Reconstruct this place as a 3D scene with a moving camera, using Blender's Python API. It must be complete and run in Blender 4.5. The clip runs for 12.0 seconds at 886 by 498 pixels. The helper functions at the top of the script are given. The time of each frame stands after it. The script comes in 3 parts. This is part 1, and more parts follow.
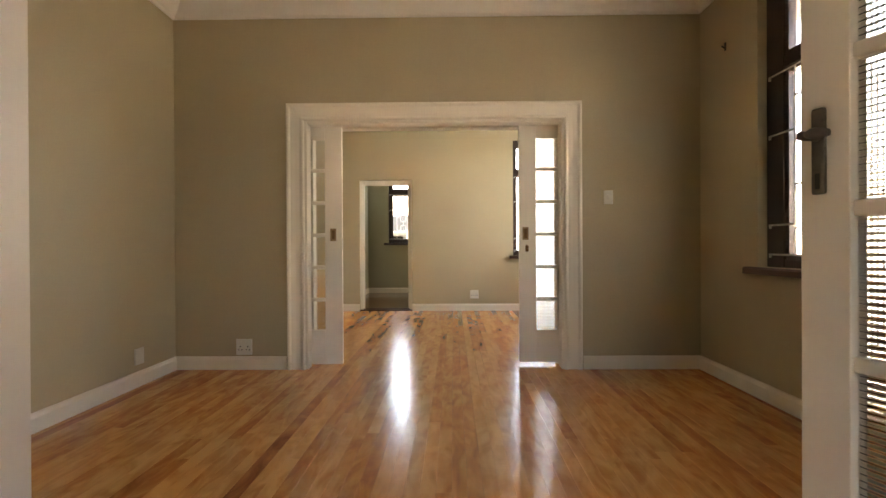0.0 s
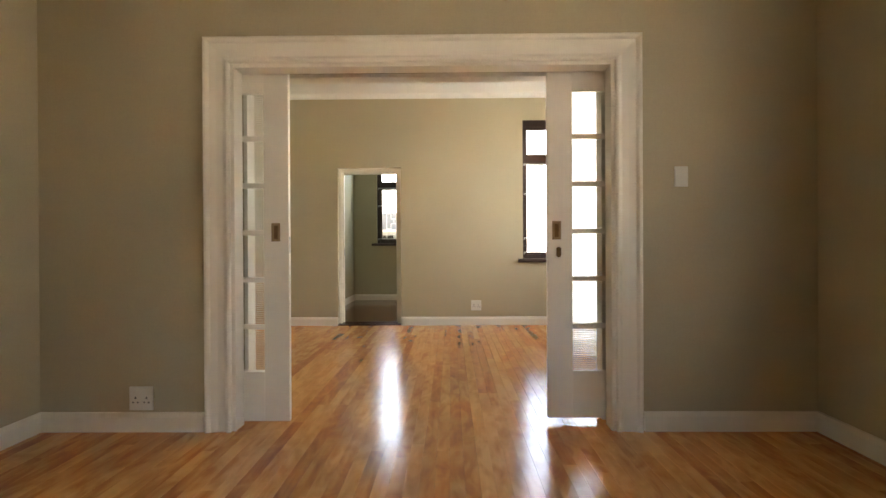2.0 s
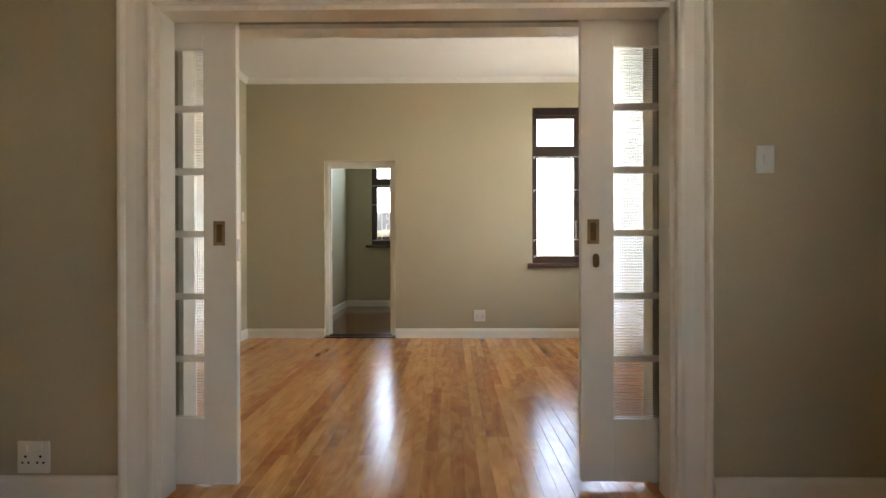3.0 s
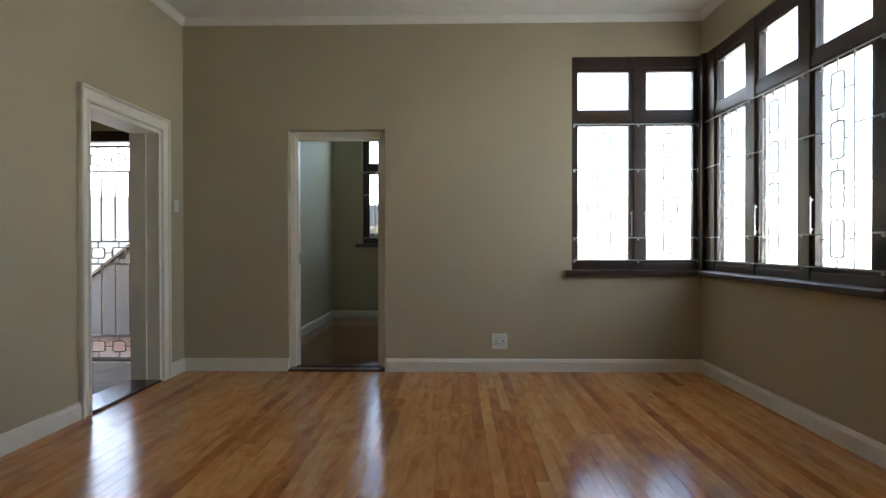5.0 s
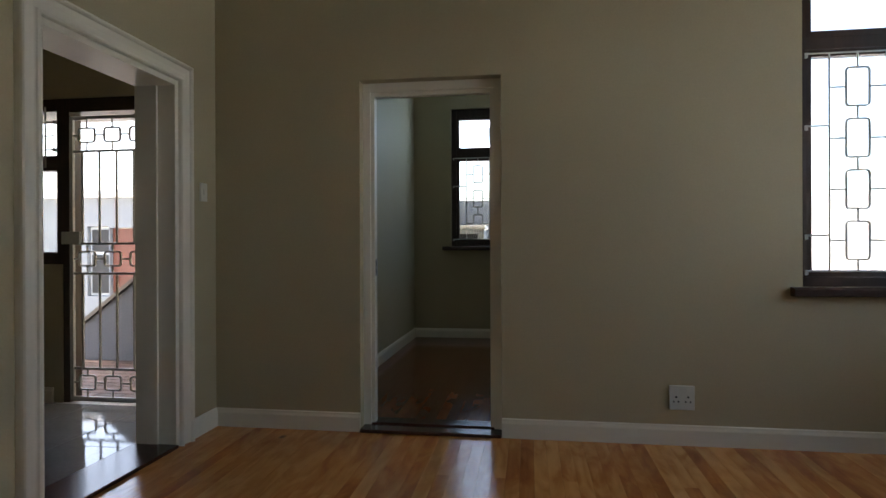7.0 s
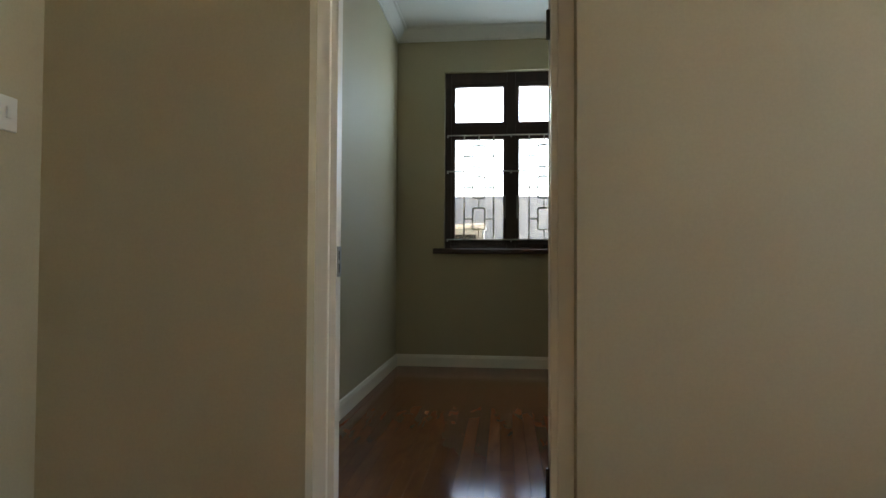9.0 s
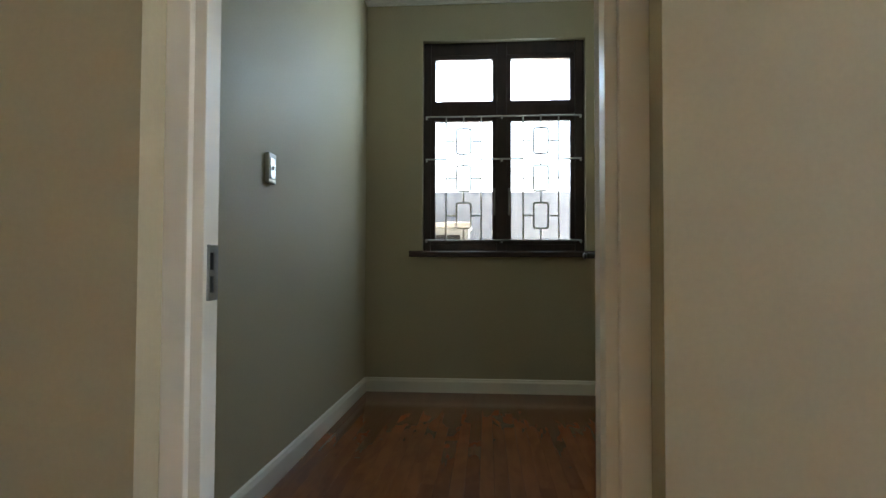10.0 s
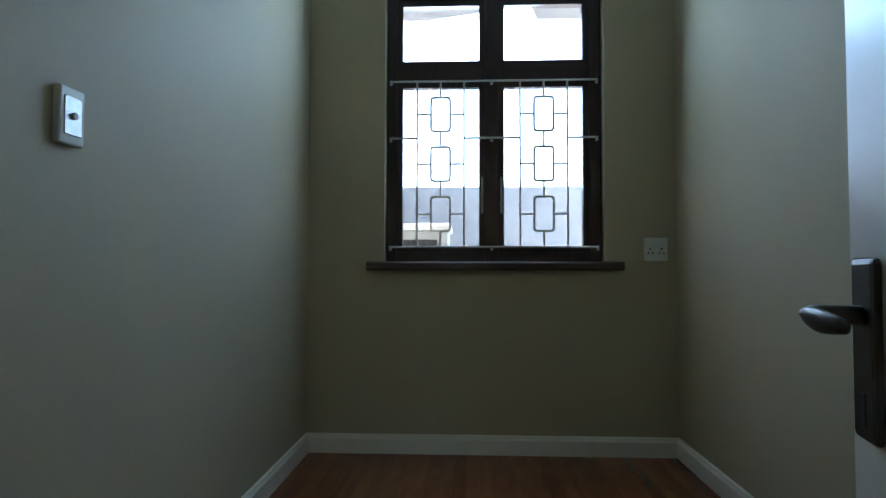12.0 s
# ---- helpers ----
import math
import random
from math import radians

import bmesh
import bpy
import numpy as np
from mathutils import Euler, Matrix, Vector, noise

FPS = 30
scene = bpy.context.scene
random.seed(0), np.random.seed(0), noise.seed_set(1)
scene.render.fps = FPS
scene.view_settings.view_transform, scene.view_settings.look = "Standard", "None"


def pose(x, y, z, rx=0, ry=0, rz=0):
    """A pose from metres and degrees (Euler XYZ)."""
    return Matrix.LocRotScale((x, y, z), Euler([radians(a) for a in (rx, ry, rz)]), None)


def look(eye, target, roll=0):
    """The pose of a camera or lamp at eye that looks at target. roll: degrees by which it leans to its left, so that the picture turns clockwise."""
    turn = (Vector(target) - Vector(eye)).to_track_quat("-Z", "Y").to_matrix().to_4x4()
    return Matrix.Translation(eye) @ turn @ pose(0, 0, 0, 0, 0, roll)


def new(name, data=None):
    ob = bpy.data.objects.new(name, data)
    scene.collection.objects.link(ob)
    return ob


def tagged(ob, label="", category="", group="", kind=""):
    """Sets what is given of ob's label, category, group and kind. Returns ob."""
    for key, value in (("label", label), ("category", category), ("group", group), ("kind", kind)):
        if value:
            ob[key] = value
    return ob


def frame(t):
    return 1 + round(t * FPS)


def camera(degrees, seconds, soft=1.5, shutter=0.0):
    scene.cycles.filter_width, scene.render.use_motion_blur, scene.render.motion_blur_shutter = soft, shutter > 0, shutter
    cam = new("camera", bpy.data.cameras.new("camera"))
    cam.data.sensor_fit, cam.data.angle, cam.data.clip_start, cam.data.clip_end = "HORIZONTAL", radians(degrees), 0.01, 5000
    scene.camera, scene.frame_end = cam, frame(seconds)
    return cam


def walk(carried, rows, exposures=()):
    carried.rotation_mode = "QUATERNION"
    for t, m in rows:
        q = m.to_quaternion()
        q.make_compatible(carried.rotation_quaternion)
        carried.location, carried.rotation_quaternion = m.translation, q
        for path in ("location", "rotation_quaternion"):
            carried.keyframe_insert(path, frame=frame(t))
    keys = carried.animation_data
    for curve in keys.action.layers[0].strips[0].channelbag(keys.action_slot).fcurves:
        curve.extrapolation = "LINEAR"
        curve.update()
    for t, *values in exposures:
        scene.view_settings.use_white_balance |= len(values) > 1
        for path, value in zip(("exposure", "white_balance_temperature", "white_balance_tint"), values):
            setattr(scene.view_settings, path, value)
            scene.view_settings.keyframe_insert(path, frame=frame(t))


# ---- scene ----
cam = camera(73.5, 12.0)
PATH = [
    (0, (0.55, 0.5, 1.039), (0.515, 2.5, 1.031), -0.3),
    (0.5, (0.554, 0.854, 1.039), (0.517, 2.854, 1.031), -0.4),
    (1, (0.556, 1.243, 1.045), (0.52, 3.243, 1.033), -0.3),
    (1.5, (0.561, 1.676, 1.053), (0.528, 3.676, 1.041), -0.3),
    (2, (0.547, 2.136, 1.056), (0.521, 4.136, 1.048), -0.3),
    (2.5, (0.551, 2.601, 1.062), (0.527, 4.601, 1.051), -0.3),
    (2.7, (0.544, 2.762, 1.069), (0.521, 4.762, 1.065), -0.2),
    (4.5, (0.536, 4.479, 1.116), (0.498, 6.479, 1.099), -0.1),
    (5, (0.503, 4.912, 1.114), (0.46, 6.911, 1.099), -0.1),
    (5.5, (0.429, 5.369, 1.111), (0.351, 7.368, 1.1), -0.2),
    (6, (0.311, 5.808, 1.107), (0.144, 7.801, 1.1), -0.3),
    (6.5, (0.187, 6.235, 1.104), (-0.055, 8.22, 1.1), -0.3),
    (7, (0.042, 6.633, 1.108), (-0.246, 8.612, 1.105), -0.2),
    (7.2, (-0.01, 6.793, 1.112), (-0.31, 8.771, 1.108), -0.3),
    (9, (-0.343, 8.261, 0.984), (-0.548, 10.25, 1.033), 0.3),
    (9.5, (-0.361, 8.736, 0.989), (-0.526, 10.728, 1.046), 0.2),
    (10, (-0.394, 9.174, 1.001), (-0.543, 11.167, 1.061), 0.2),
    (10.5, (-0.409, 9.559, 1.014), (-0.533, 11.554, 1.075), 0.0),
    (11, (-0.406, 9.914, 1.045), (-0.517, 11.91, 1.109), 0.1),
    (11.5, (-0.418, 10.195, 1.065), (-0.515, 12.191, 1.132), 0.1),
    (12, (-0.412, 10.409, 1.076), (-0.501, 12.406, 1.148), 0.1),
]
walk(cam, [(t, look(eye, target, roll)) for t, eye, target, roll in PATH],
     [(0, 4.65, 9100, 19), (1.5, 4.75, 8800, 17), (2.7, 4.5, 8000, 15), (4.3, 3.85, 6800, 11), (5.0, 3.48, 6600, 10), (6, 2.98, 6600, 10), (7, 2.65, 6800, 12), (8, 3.0, 7100, 13), (9, 3.57, 7500, 12), (9.5, 3.75, 7400, 12), (10.3, 3.98, 6800, 12), (11, 4.0, 6000, 9), (12, 3.78, 5750, 9)])

# ---- world, sun, exposure ----
world = bpy.data.worlds.new("sky")
scene.world = world
world.use_nodes = True
wn = world.node_tree
sky = wn.nodes.new("ShaderNodeTexSky")
sky.sky_type, sky.sun_disc = "NISHITA", False
sky.sun_elevation, sky.sun_rotation = radians(58), radians(281)
sky.dust_density = 3.0
wn.links.new(sky.outputs[0], wn.nodes["Background"].inputs[0])
wn.nodes["Background"].inputs[1].default_value = 0.15
sun = new("sun", bpy.data.lights.new("sun", "SUN"))
sun.data.energy, sun.data.angle, sun.data.color = 4.5, radians(0.6), (1.0, 0.95, 0.88)
sun.matrix_world = look((-10, 2, 16.3), (0, 0, 0))

# the sky's light in the fanlights of the small room
pane_sky = new("window_sky_light", bpy.data.lights.new("window_sky_light", "AREA"))
pane_sky.data.shape, pane_sky.data.size, pane_sky.data.size_y = "RECTANGLE", 1.2, 0.36
pane_sky.data.energy, pane_sky.data.color = 1.5, (0.50, 0.76, 1.0)
pane_sky.matrix_world = look((-0.275, 14.13, 2.53), (-0.95, 12.0, 2.2))
# the sky's light in the long side of the corner window
side_sky = new("window_sky_light", bpy.data.lights.new("window_sky_light", "AREA"))
side_sky.data.shape, side_sky.data.size, side_sky.data.size_y = "RECTANGLE", 2.1, 1.75
side_sky.data.energy, side_sky.data.color = 2.0, (0.60, 0.80, 1.0)
side_sky.matrix_world = look((2.80, 8.99, 1.82), (0.8, 8.99, 1.82))

# ---- materials ----
def mat(name, color, rough=0.5, metal=0.0, var=0.12, scale=6.0, fine=60.0, bump=0.1, stretch=(1, 1, 1), rnd=0.0, coat=0.0, dist=0.002):
    """Paint, plaster, metal: two scales of noise in the colour and roughness, and fine relief."""
    m = bpy.data.materials.new(name)
    m.use_nodes = True
    n, l = m.node_tree.nodes, m.node_tree.links
    b = n["Principled BSDF"]
    geo = n.new("ShaderNodeTexCoord")
    mp = n.new("ShaderNodeMapping")
    mp.inputs["Scale"].default_value = stretch
    l.new(geo.outputs["Object"], mp.inputs[0])
    big, small = n.new("ShaderNodeTexNoise"), n.new("ShaderNodeTexNoise")
    for t, s, d in ((big, scale, 3), (small, fine, 5)):
        t.inputs["Scale"].default_value, t.inputs["Detail"].default_value = s, d
        l.new(mp.outputs[0], t.inputs["Vector"])
    mixn = n.new("ShaderNodeMath")
    mixn.operation = "ADD"
    l.new(big.outputs[0], mixn.inputs[0]), l.new(small.outputs[0], mixn.inputs[1])
    ramp = n.new("ShaderNodeMapRange")
    ramp.inputs["From Min"].default_value, ramp.inputs["From Max"].default_value = 0.6, 1.4
    ramp.inputs["To Min"].default_value, ramp.inputs["To Max"].default_value = 1 - var, 1 + var
    l.new(mixn.outputs[0], ramp.inputs[0])
    last = ramp.outputs[0]
    if rnd:
        info = n.new("ShaderNodeObjectInfo")
        r2 = n.new("ShaderNodeMapRange")
        r2.inputs["To Min"].default_value, r2.inputs["To Max"].default_value = 1 - rnd, 1 + rnd
        l.new(info.outputs["Random"], r2.inputs[0])
        mm = n.new("ShaderNodeMath")
        mm.operation = "MULTIPLY"
        l.new(last, mm.inputs[0]), l.new(r2.outputs[0], mm.inputs[1])
        last = mm.outputs[0]
    col = n.new("ShaderNodeVectorMath")
    col.operation = "SCALE"
    col.inputs[0].default_value = color
    l.new(last, col.inputs["Scale"])
    l.new(col.outputs[0], b.inputs["Base Color"])
    rr = n.new("ShaderNodeMapRange")
    rr.inputs["To Min"].default_value, rr.inputs["To Max"].default_value = rough * 0.8, min(1, rough * 1.2)
    l.new(big.outputs[0], rr.inputs[0]), l.new(rr.outputs[0], b.inputs["Roughness"])
    b.inputs["Metallic"].default_value, b.inputs["Coat Weight"].default_value = metal, coat
    if bump:
        bp = n.new("ShaderNodeBump")
        bp.inputs["Strength"].default_value, bp.inputs["Distance"].default_value = bump, dist
        l.new(mixn.outputs[0], bp.inputs["Height"]), l.new(bp.outputs[0], b.inputs["Normal"])
    return m


def wood_floor(name, light, mid, dark, rough):
    """Varnished boards, grain along y, each board with its own tone, knots and worn gloss."""
    m = bpy.data.materials.new(name)
    m.use_nodes = True
    n, l = m.node_tree.nodes, m.node_tree.links
    b = n["Principled BSDF"]
    geo, info = n.new("ShaderNodeNewGeometry"), n.new("ShaderNodeObjectInfo")
    off = n.new("ShaderNodeVectorMath")
    off.operation = "MULTIPLY_ADD"
    l.new(info.outputs["Random"], off.inputs[0])
    off.inputs[1].default_value = (37, 91, 13)
    l.new(geo.outputs["Position"], off.inputs[2])
    mp = n.new("ShaderNodeMapping")
    mp.inputs["Scale"].default_value = (1, 0.09, 1)
    l.new(off.outputs[0], mp.inputs[0])
    grain = n.new("ShaderNodeTexNoise")
    grain.inputs["Scale"].default_value, grain.inputs["Detail"].default_value = 34, 4
    l.new(mp.outputs[0], grain.inputs["Vector"])
    streak = n.new("ShaderNodeTexNoise")
    streak.inputs["Scale"].default_value, streak.inputs["Detail"].default_value, streak.inputs["Distortion"].default_value = 11, 3, 0.6
    l.new(mp.outputs[0], streak.inputs["Vector"])
    tone = n.new("ShaderNodeMath")
    tone.operation = "MULTIPLY_ADD"
    pick = n.new("ShaderNodeMath")
    pick.operation = "POWER"
    pick.inputs[1].default_value = 2.4
    l.new(info.outputs["Random"], pick.inputs[0]), l.new(pick.outputs[0], tone.inputs[0])
    tone.inputs[1].default_value = 0.42
    half = n.new("ShaderNodeMath")
    half.operation = "MULTIPLY_ADD"
    l.new(grain.outputs[0], half.inputs[0])
    half.inputs[1].default_value = 0.3
    sc = n.new("ShaderNodeMath")
    sc.operation = "MULTIPLY_ADD"
    l.new(streak.outputs[0], sc.inputs[0])
    sc.inputs[1].default_value, sc.inputs[2].default_value = 0.55, -0.2
    l.new(sc.outputs[0], half.inputs[2])
    # cloudy figure, in short flames along the grain
    fig, fmp = n.new("ShaderNodeTexNoise"), n.new("ShaderNodeMapping")
    fmp.inputs["Scale"].default_value = (1, 0.3, 1)
    fig.inputs["Scale"].default_value, fig.inputs["Detail"].default_value, fig.inputs["Distortion"].default_value = 9, 3, 1.4
    l.new(off.outputs[0], fmp.inputs[0]), l.new(fmp.outputs[0], fig.inputs["Vector"])
    cloud = n.new("ShaderNodeMath")
    cloud.operation = "MULTIPLY_ADD"
    l.new(fig.outputs[0], cloud.inputs[0]), l.new(half.outputs[0], cloud.inputs[2])
    cloud.inputs[1].default_value = 1.1
    shift = n.new("ShaderNodeMath")
    shift.operation = "SUBTRACT"
    l.new(cloud.outputs[0], shift.inputs[0])
    shift.inputs[1].default_value = 0.58
    l.new(shift.outputs[0], tone.inputs[2])
    ramp = n.new("ShaderNodeValToRGB")
    e = ramp.color_ramp.elements
    e[0].position, e[0].color = 0.06, (*light, 1)
    e[1].position, e[1].color = 0.95, (*dark, 1)
    x = e.new(0.5)
    x.color = (*mid, 1)
    l.new(tone.outputs[0], ramp.inputs[0])
    knots = n.new("ShaderNodeTexVoronoi")
    knots.inputs["Scale"].default_value = 1.1
    kmp = n.new("ShaderNodeMapping")
    kmp.inputs["Scale"].default_value = (1, 0.55, 1)
    l.new(off.outputs[0], kmp.inputs[0]), l.new(kmp.outputs[0], knots.inputs["Vector"])
    kr = n.new("ShaderNodeMapRange")
    kr.inputs["From Min"].default_value, kr.inputs["From Max"].default_value = 0.008, 0.026
    kr.inputs["To Min"].default_value, kr.inputs["To Max"].default_value = 0.3, 1.0
    l.new(knots.outputs["Distance"], kr.inputs[0])
    mul = n.new("ShaderNodeVectorMath")
    mul.operation = "SCALE"
    l.new(ramp.outputs[0], mul.inputs[0]), l.new(kr.outputs[0], mul.inputs["Scale"])
    l.new(mul.outputs[0], b.inputs["Base Color"])
    wear = n.new("ShaderNodeTexNoise")
    wear.inputs["Scale"].default_value, wear.inputs["Detail"].default_value = 2.2, 5
    l.new(geo.outputs["Position"], wear.inputs["Vector"])
    rr = n.new("ShaderNodeMapRange")
    rr.inputs["From Min"].default_value, rr.inputs["From Max"].default_value = 0.3, 0.7
    rr.inputs["To Min"].default_value, rr.inputs["To Max"].default_value = rough * 0.85, rough * 1.12
    l.new(wear.outputs[0], rr.inputs[0]), l.new(rr.outputs[0], b.inputs["Roughness"])
    wav = n.new("ShaderNodeTexNoise")
    wav.inputs["Scale"].default_value, wav.inputs["Detail"].default_value = 16, 2
    wm = n.new("ShaderNodeMapping")
    wm.inputs["Scale"].default_value = (1, 0.55, 1)
    l.new(geo.outputs["Position"], wm.inputs[0]), l.new(wm.outputs[0], wav.inputs["Vector"])
    bp = n.new("ShaderNodeBump")
    bp.inputs["Strength"].default_value, bp.inputs["Distance"].default_value = 0.035, 0.002
    l.new(wav.outputs[0], bp.inputs["Height"]), l.new(bp.outputs[0], b.inputs["Normal"])
    b.inputs["IOR"].default_value = 1.47
    return m


def glass(name, rough=0.0):
    m = bpy.data.materials.new(name)
    m.use_nodes = True
    n, l = m.node_tree.nodes, m.node_tree.links
    b = n["Principled BSDF"]
    b.inputs["Transmission Weight"].default_value, b.inputs["Roughness"].default_value = 1.0, rough
    b.inputs["Base Color"].default_value, b.inputs["IOR"].default_value = (0.96, 0.98, 0.97, 1), 1.45
    return m


def reed(name, color, rough):
    """Frosted, lightly reeded glass: a share of the light goes straight through, the rest is scattered."""
    m = bpy.data.materials.new(name)
    m.use_nodes = True
    n, l = m.node_tree.nodes, m.node_tree.links
    b = n["Principled BSDF"]
    b.inputs["Transmission Weight"].default_value, b.inputs["Roughness"].default_value = 1.0, rough
    b.inputs["Base Color"].default_value, b.inputs["IOR"].default_value = (*color, 1), 1.45
    return m


WALL = mat("wall_paint", (0.49, 0.422, 0.279), 0.62, var=0.05, scale=1.6, fine=90, bump=0.12)
CEIL = mat("ceiling_paint", (0.82, 0.80, 0.75), 0.7, var=0.03, scale=2, bump=0.06)
WHITE = mat("gloss_white_paint", (0.85, 0.80, 0.695), 0.4, var=0.015, scale=2, fine=25, bump=0.015)
DOORW = mat("satin_white_door", (0.80, 0.79, 0.77), 0.36, var=0.04, scale=3, fine=30, bump=0.05)
DARK = mat("dark_stained_wood", (0.045, 0.022, 0.016), 0.35, var=0.35, scale=5, fine=40, bump=0.25, stretch=(1, 1, 0.15))
SILL = mat("sill_wood", (0.06, 0.026, 0.017), 0.37, var=0.3, scale=4, fine=40, bump=0.2, stretch=(0.2, 0.2, 1))
IRONW = mat("white_painted_steel", (0.62, 0.62, 0.6), 0.4, var=0.1, scale=20, bump=0.05)
PLAST = mat("white_plastic", (0.75, 0.74, 0.68), 0.38, var=0.03, scale=9, bump=0.02)
BLACK = mat("dark_hole", (0.02, 0.02, 0.02), 0.6, bump=0.0)
BRASS = mat("aged_brass", (0.30, 0.20, 0.10), 0.5, metal=0.5, var=0.25, scale=25, bump=0.1)
BRASSD = mat("dark_brass", (0.16, 0.085, 0.03), 0.45, metal=0.8, var=0.25, scale=25, bump=0.1)
BRONZE = mat("dark_bronze_metal", (0.085, 0.075, 0.066), 0.35, metal=0.8, var=0.2, scale=25, bump=0.08)
BRONZEL = mat("worn_bronze_metal", (0.14, 0.12, 0.10), 0.45, metal=0.6, var=0.2, scale=25, bump=0.08)
STEEL = mat("brushed_steel", (0.42, 0.42, 0.42), 0.3, metal=1.0, var=0.15, scale=30, bump=0.05)
FLOOR = wood_floor("varnished_boards", (0.80, 0.385, 0.12), (0.57, 0.202, 0.047), (0.28, 0.078, 0.02), 0.19)
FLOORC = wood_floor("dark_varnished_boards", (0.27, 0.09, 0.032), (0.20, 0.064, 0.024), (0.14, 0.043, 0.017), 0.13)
JOINT = mat("joint_shadow", (0.05, 0.022, 0.01), 0.7)
THRESH = mat("threshold_wood", (0.075, 0.03, 0.018), 0.2, var=0.3, scale=6, fine=50, bump=0.2)
TILE = mat("grey_floor_tile", (0.30, 0.30, 0.30), 0.07, var=0.12, scale=4, fine=30, bump=0.02, rnd=0.06)
TERRA = mat("brick_paver", (0.17, 0.11, 0.09), 0.7, var=0.25, scale=8, bump=0.4, rnd=0.25)
PLASTER = mat("white_outdoor_plaster", (0.78, 0.77, 0.74), 0.85, var=0.08, scale=1.2, fine=50, bump=0.4, dist=0.004)
PLGREY = mat("grey_outdoor_plaster", (0.17, 0.17, 0.18), 0.85, var=0.12, scale=1.5, fine=50, bump=0.4, dist=0.004)
# white plaster in shade: the dimness is put into a blue-grey base colour
PLDIM = mat("dimmed_white_plaster", (0.22, 0.235, 0.25), 0.85, var=0.1, scale=1.2, fine=50, bump=0.4, dist=0.004)
GROUND = mat("paving", (0.38, 0.36, 0.33), 0.85, var=0.2, scale=1.2, fine=30, bump=0.4, dist=0.005)
ROOF = mat("roof_sheet", (0.20, 0.19, 0.19), 0.6, var=0.15, scale=2)
REDDOOR = mat("red_brown_door", (0.13, 0.04, 0.022), 0.45, var=0.2, scale=4, fine=30, stretch=(1, 1, 0.2))
CABINET = mat("grey_cabinet_steel", (0.42, 0.44, 0.45), 0.45, var=0.08)
GLASS = glass("window_glass")
REED = reed("reeded_glass", (0.92, 0.93, 0.92), 0.06)


# ---- mesh helpers ----
def box(bm, x0, x1, y0, y1, z0, z1, bev=0.0, m=None):
    v = [bm.verts.new((x, y, z)) for x in (x0, x1) for y in (y0, y1) for z in (z0, z1)]
    fs = [bm.faces.new([v[i] for i in q]) for q in ((0, 1, 3, 2), (4, 6, 7, 5), (0, 4, 5, 1), (2, 3, 7, 6), (0, 2, 6, 4), (1, 5, 7, 3))]
    if bev:
        es = list({e for f in fs for e in f.edges})
        r = bmesh.ops.bevel(bm, geom=es, offset=bev, segments=2, profile=0.6, affect="EDGES")
        v = list({q for f in r["faces"] for q in f.verts} | {q for q in v if q.is_valid})
    if m is not None:
        bmesh.ops.transform(bm, matrix=m, verts=v)
    return v


def rod(bm, p, q, r, n=6):
    """A round bar from p to q."""
    p, q = Vector(p), Vector(q)
    d = q - p
    m = Matrix.Translation((p + q) / 2) @ d.to_track_quat("Z", "Y").to_matrix().to_4x4()
    bmesh.ops.create_cone(bm, cap_ends=True, segments=n, radius1=r, radius2=r, depth=d.length, matrix=m)


def loop_rod(bm, pts, r):
    """A closed square-section bar bent along pts, which lie in the plane y = const."""
    k = len(pts)
    c = Vector((sum(p[0] for p in pts) / k, 0, sum(p[1] for p in pts) / k))
    rings = []
    for i, p in enumerate(pts):
        a, b = pts[i - 1], pts[(i + 1) % k]
        t = Vector((b[0] - a[0], 0, b[1] - a[1])).normalized()
        nn = Vector((t.z, 0, -t.x))
        rings.append([bm.verts.new(Vector((p[0], 0, p[1])) + nn * u * r + Vector((0, w * r, 0))) for u, w in ((-1, -1), (1, -1), (1, 1), (-1, 1))])
    for i in range(k):
        a, b = rings[i - 1], rings[i]
        for j in range(4):
            bm.faces.new((a[j], a[(j + 1) % 4], b[(j + 1) % 4], b[j]))


def round_rect(cx, cz, w, h, r):
    out = []
    for sx, sz, a0 in ((1, 1, 0), (-1, 1, 90), (-1, -1, 180), (1, -1, 270)):
        for a in (0, 30, 60, 90):
            t = radians(a0 + a)
            out.append((cx + sx * (w / 2 - r) + r * math.cos(t), cz + sz * (h / 2 - r) + r * math.sin(t)))
    return out


def sweep(bm, path, profile, m, closed=False):
    """profile (offset to the left of the path, height) carried along a 2D path with mitred corners; m lays the plane into the world."""
    k = len(path)
    rings = []
    for i, p in enumerate(path):
        p = Vector(p)
        d1 = (p - Vector(path[i - 1])).normalized() if (i or closed) else None
        d2 = (Vector(path[(i + 1) % k]) - p).normalized() if (i < k - 1 or closed) else None
        d1, d2 = d1 or d2, d2 or d1
        n1, n2 = Vector((-d1.y, d1.x)), Vector((-d2.y, d2.x))
        mid = (n1 + n2) / (1 + n1.dot(n2))
        rings.append([bm.verts.new(m @ Vector((p.x + mid.x * a, p.y + mid.y * a, h))) for a, h in profile])
    c = len(profile)
    for i in range(0 if closed else 1, k):
        a, b = rings[i - 1], rings[i]
        for j in range(c):
            bm.faces.new((a[j], a[(j + 1) % c], b[(j + 1) % c], b[j]))
    if not closed:
        bm.faces.new(rings[0]), bm.faces.new(rings[-1][::-1])


def finish(name, bm, material, smooth=False):
    bmesh.ops.recalc_face_normals(bm, faces=bm.faces[:])
    me = bpy.data.meshes.new(name)
    bm.to_mesh(me)
    bm.free()
    for p in me.polygons:
        p.use_smooth = smooth
    me.materials.append(material)
    return me


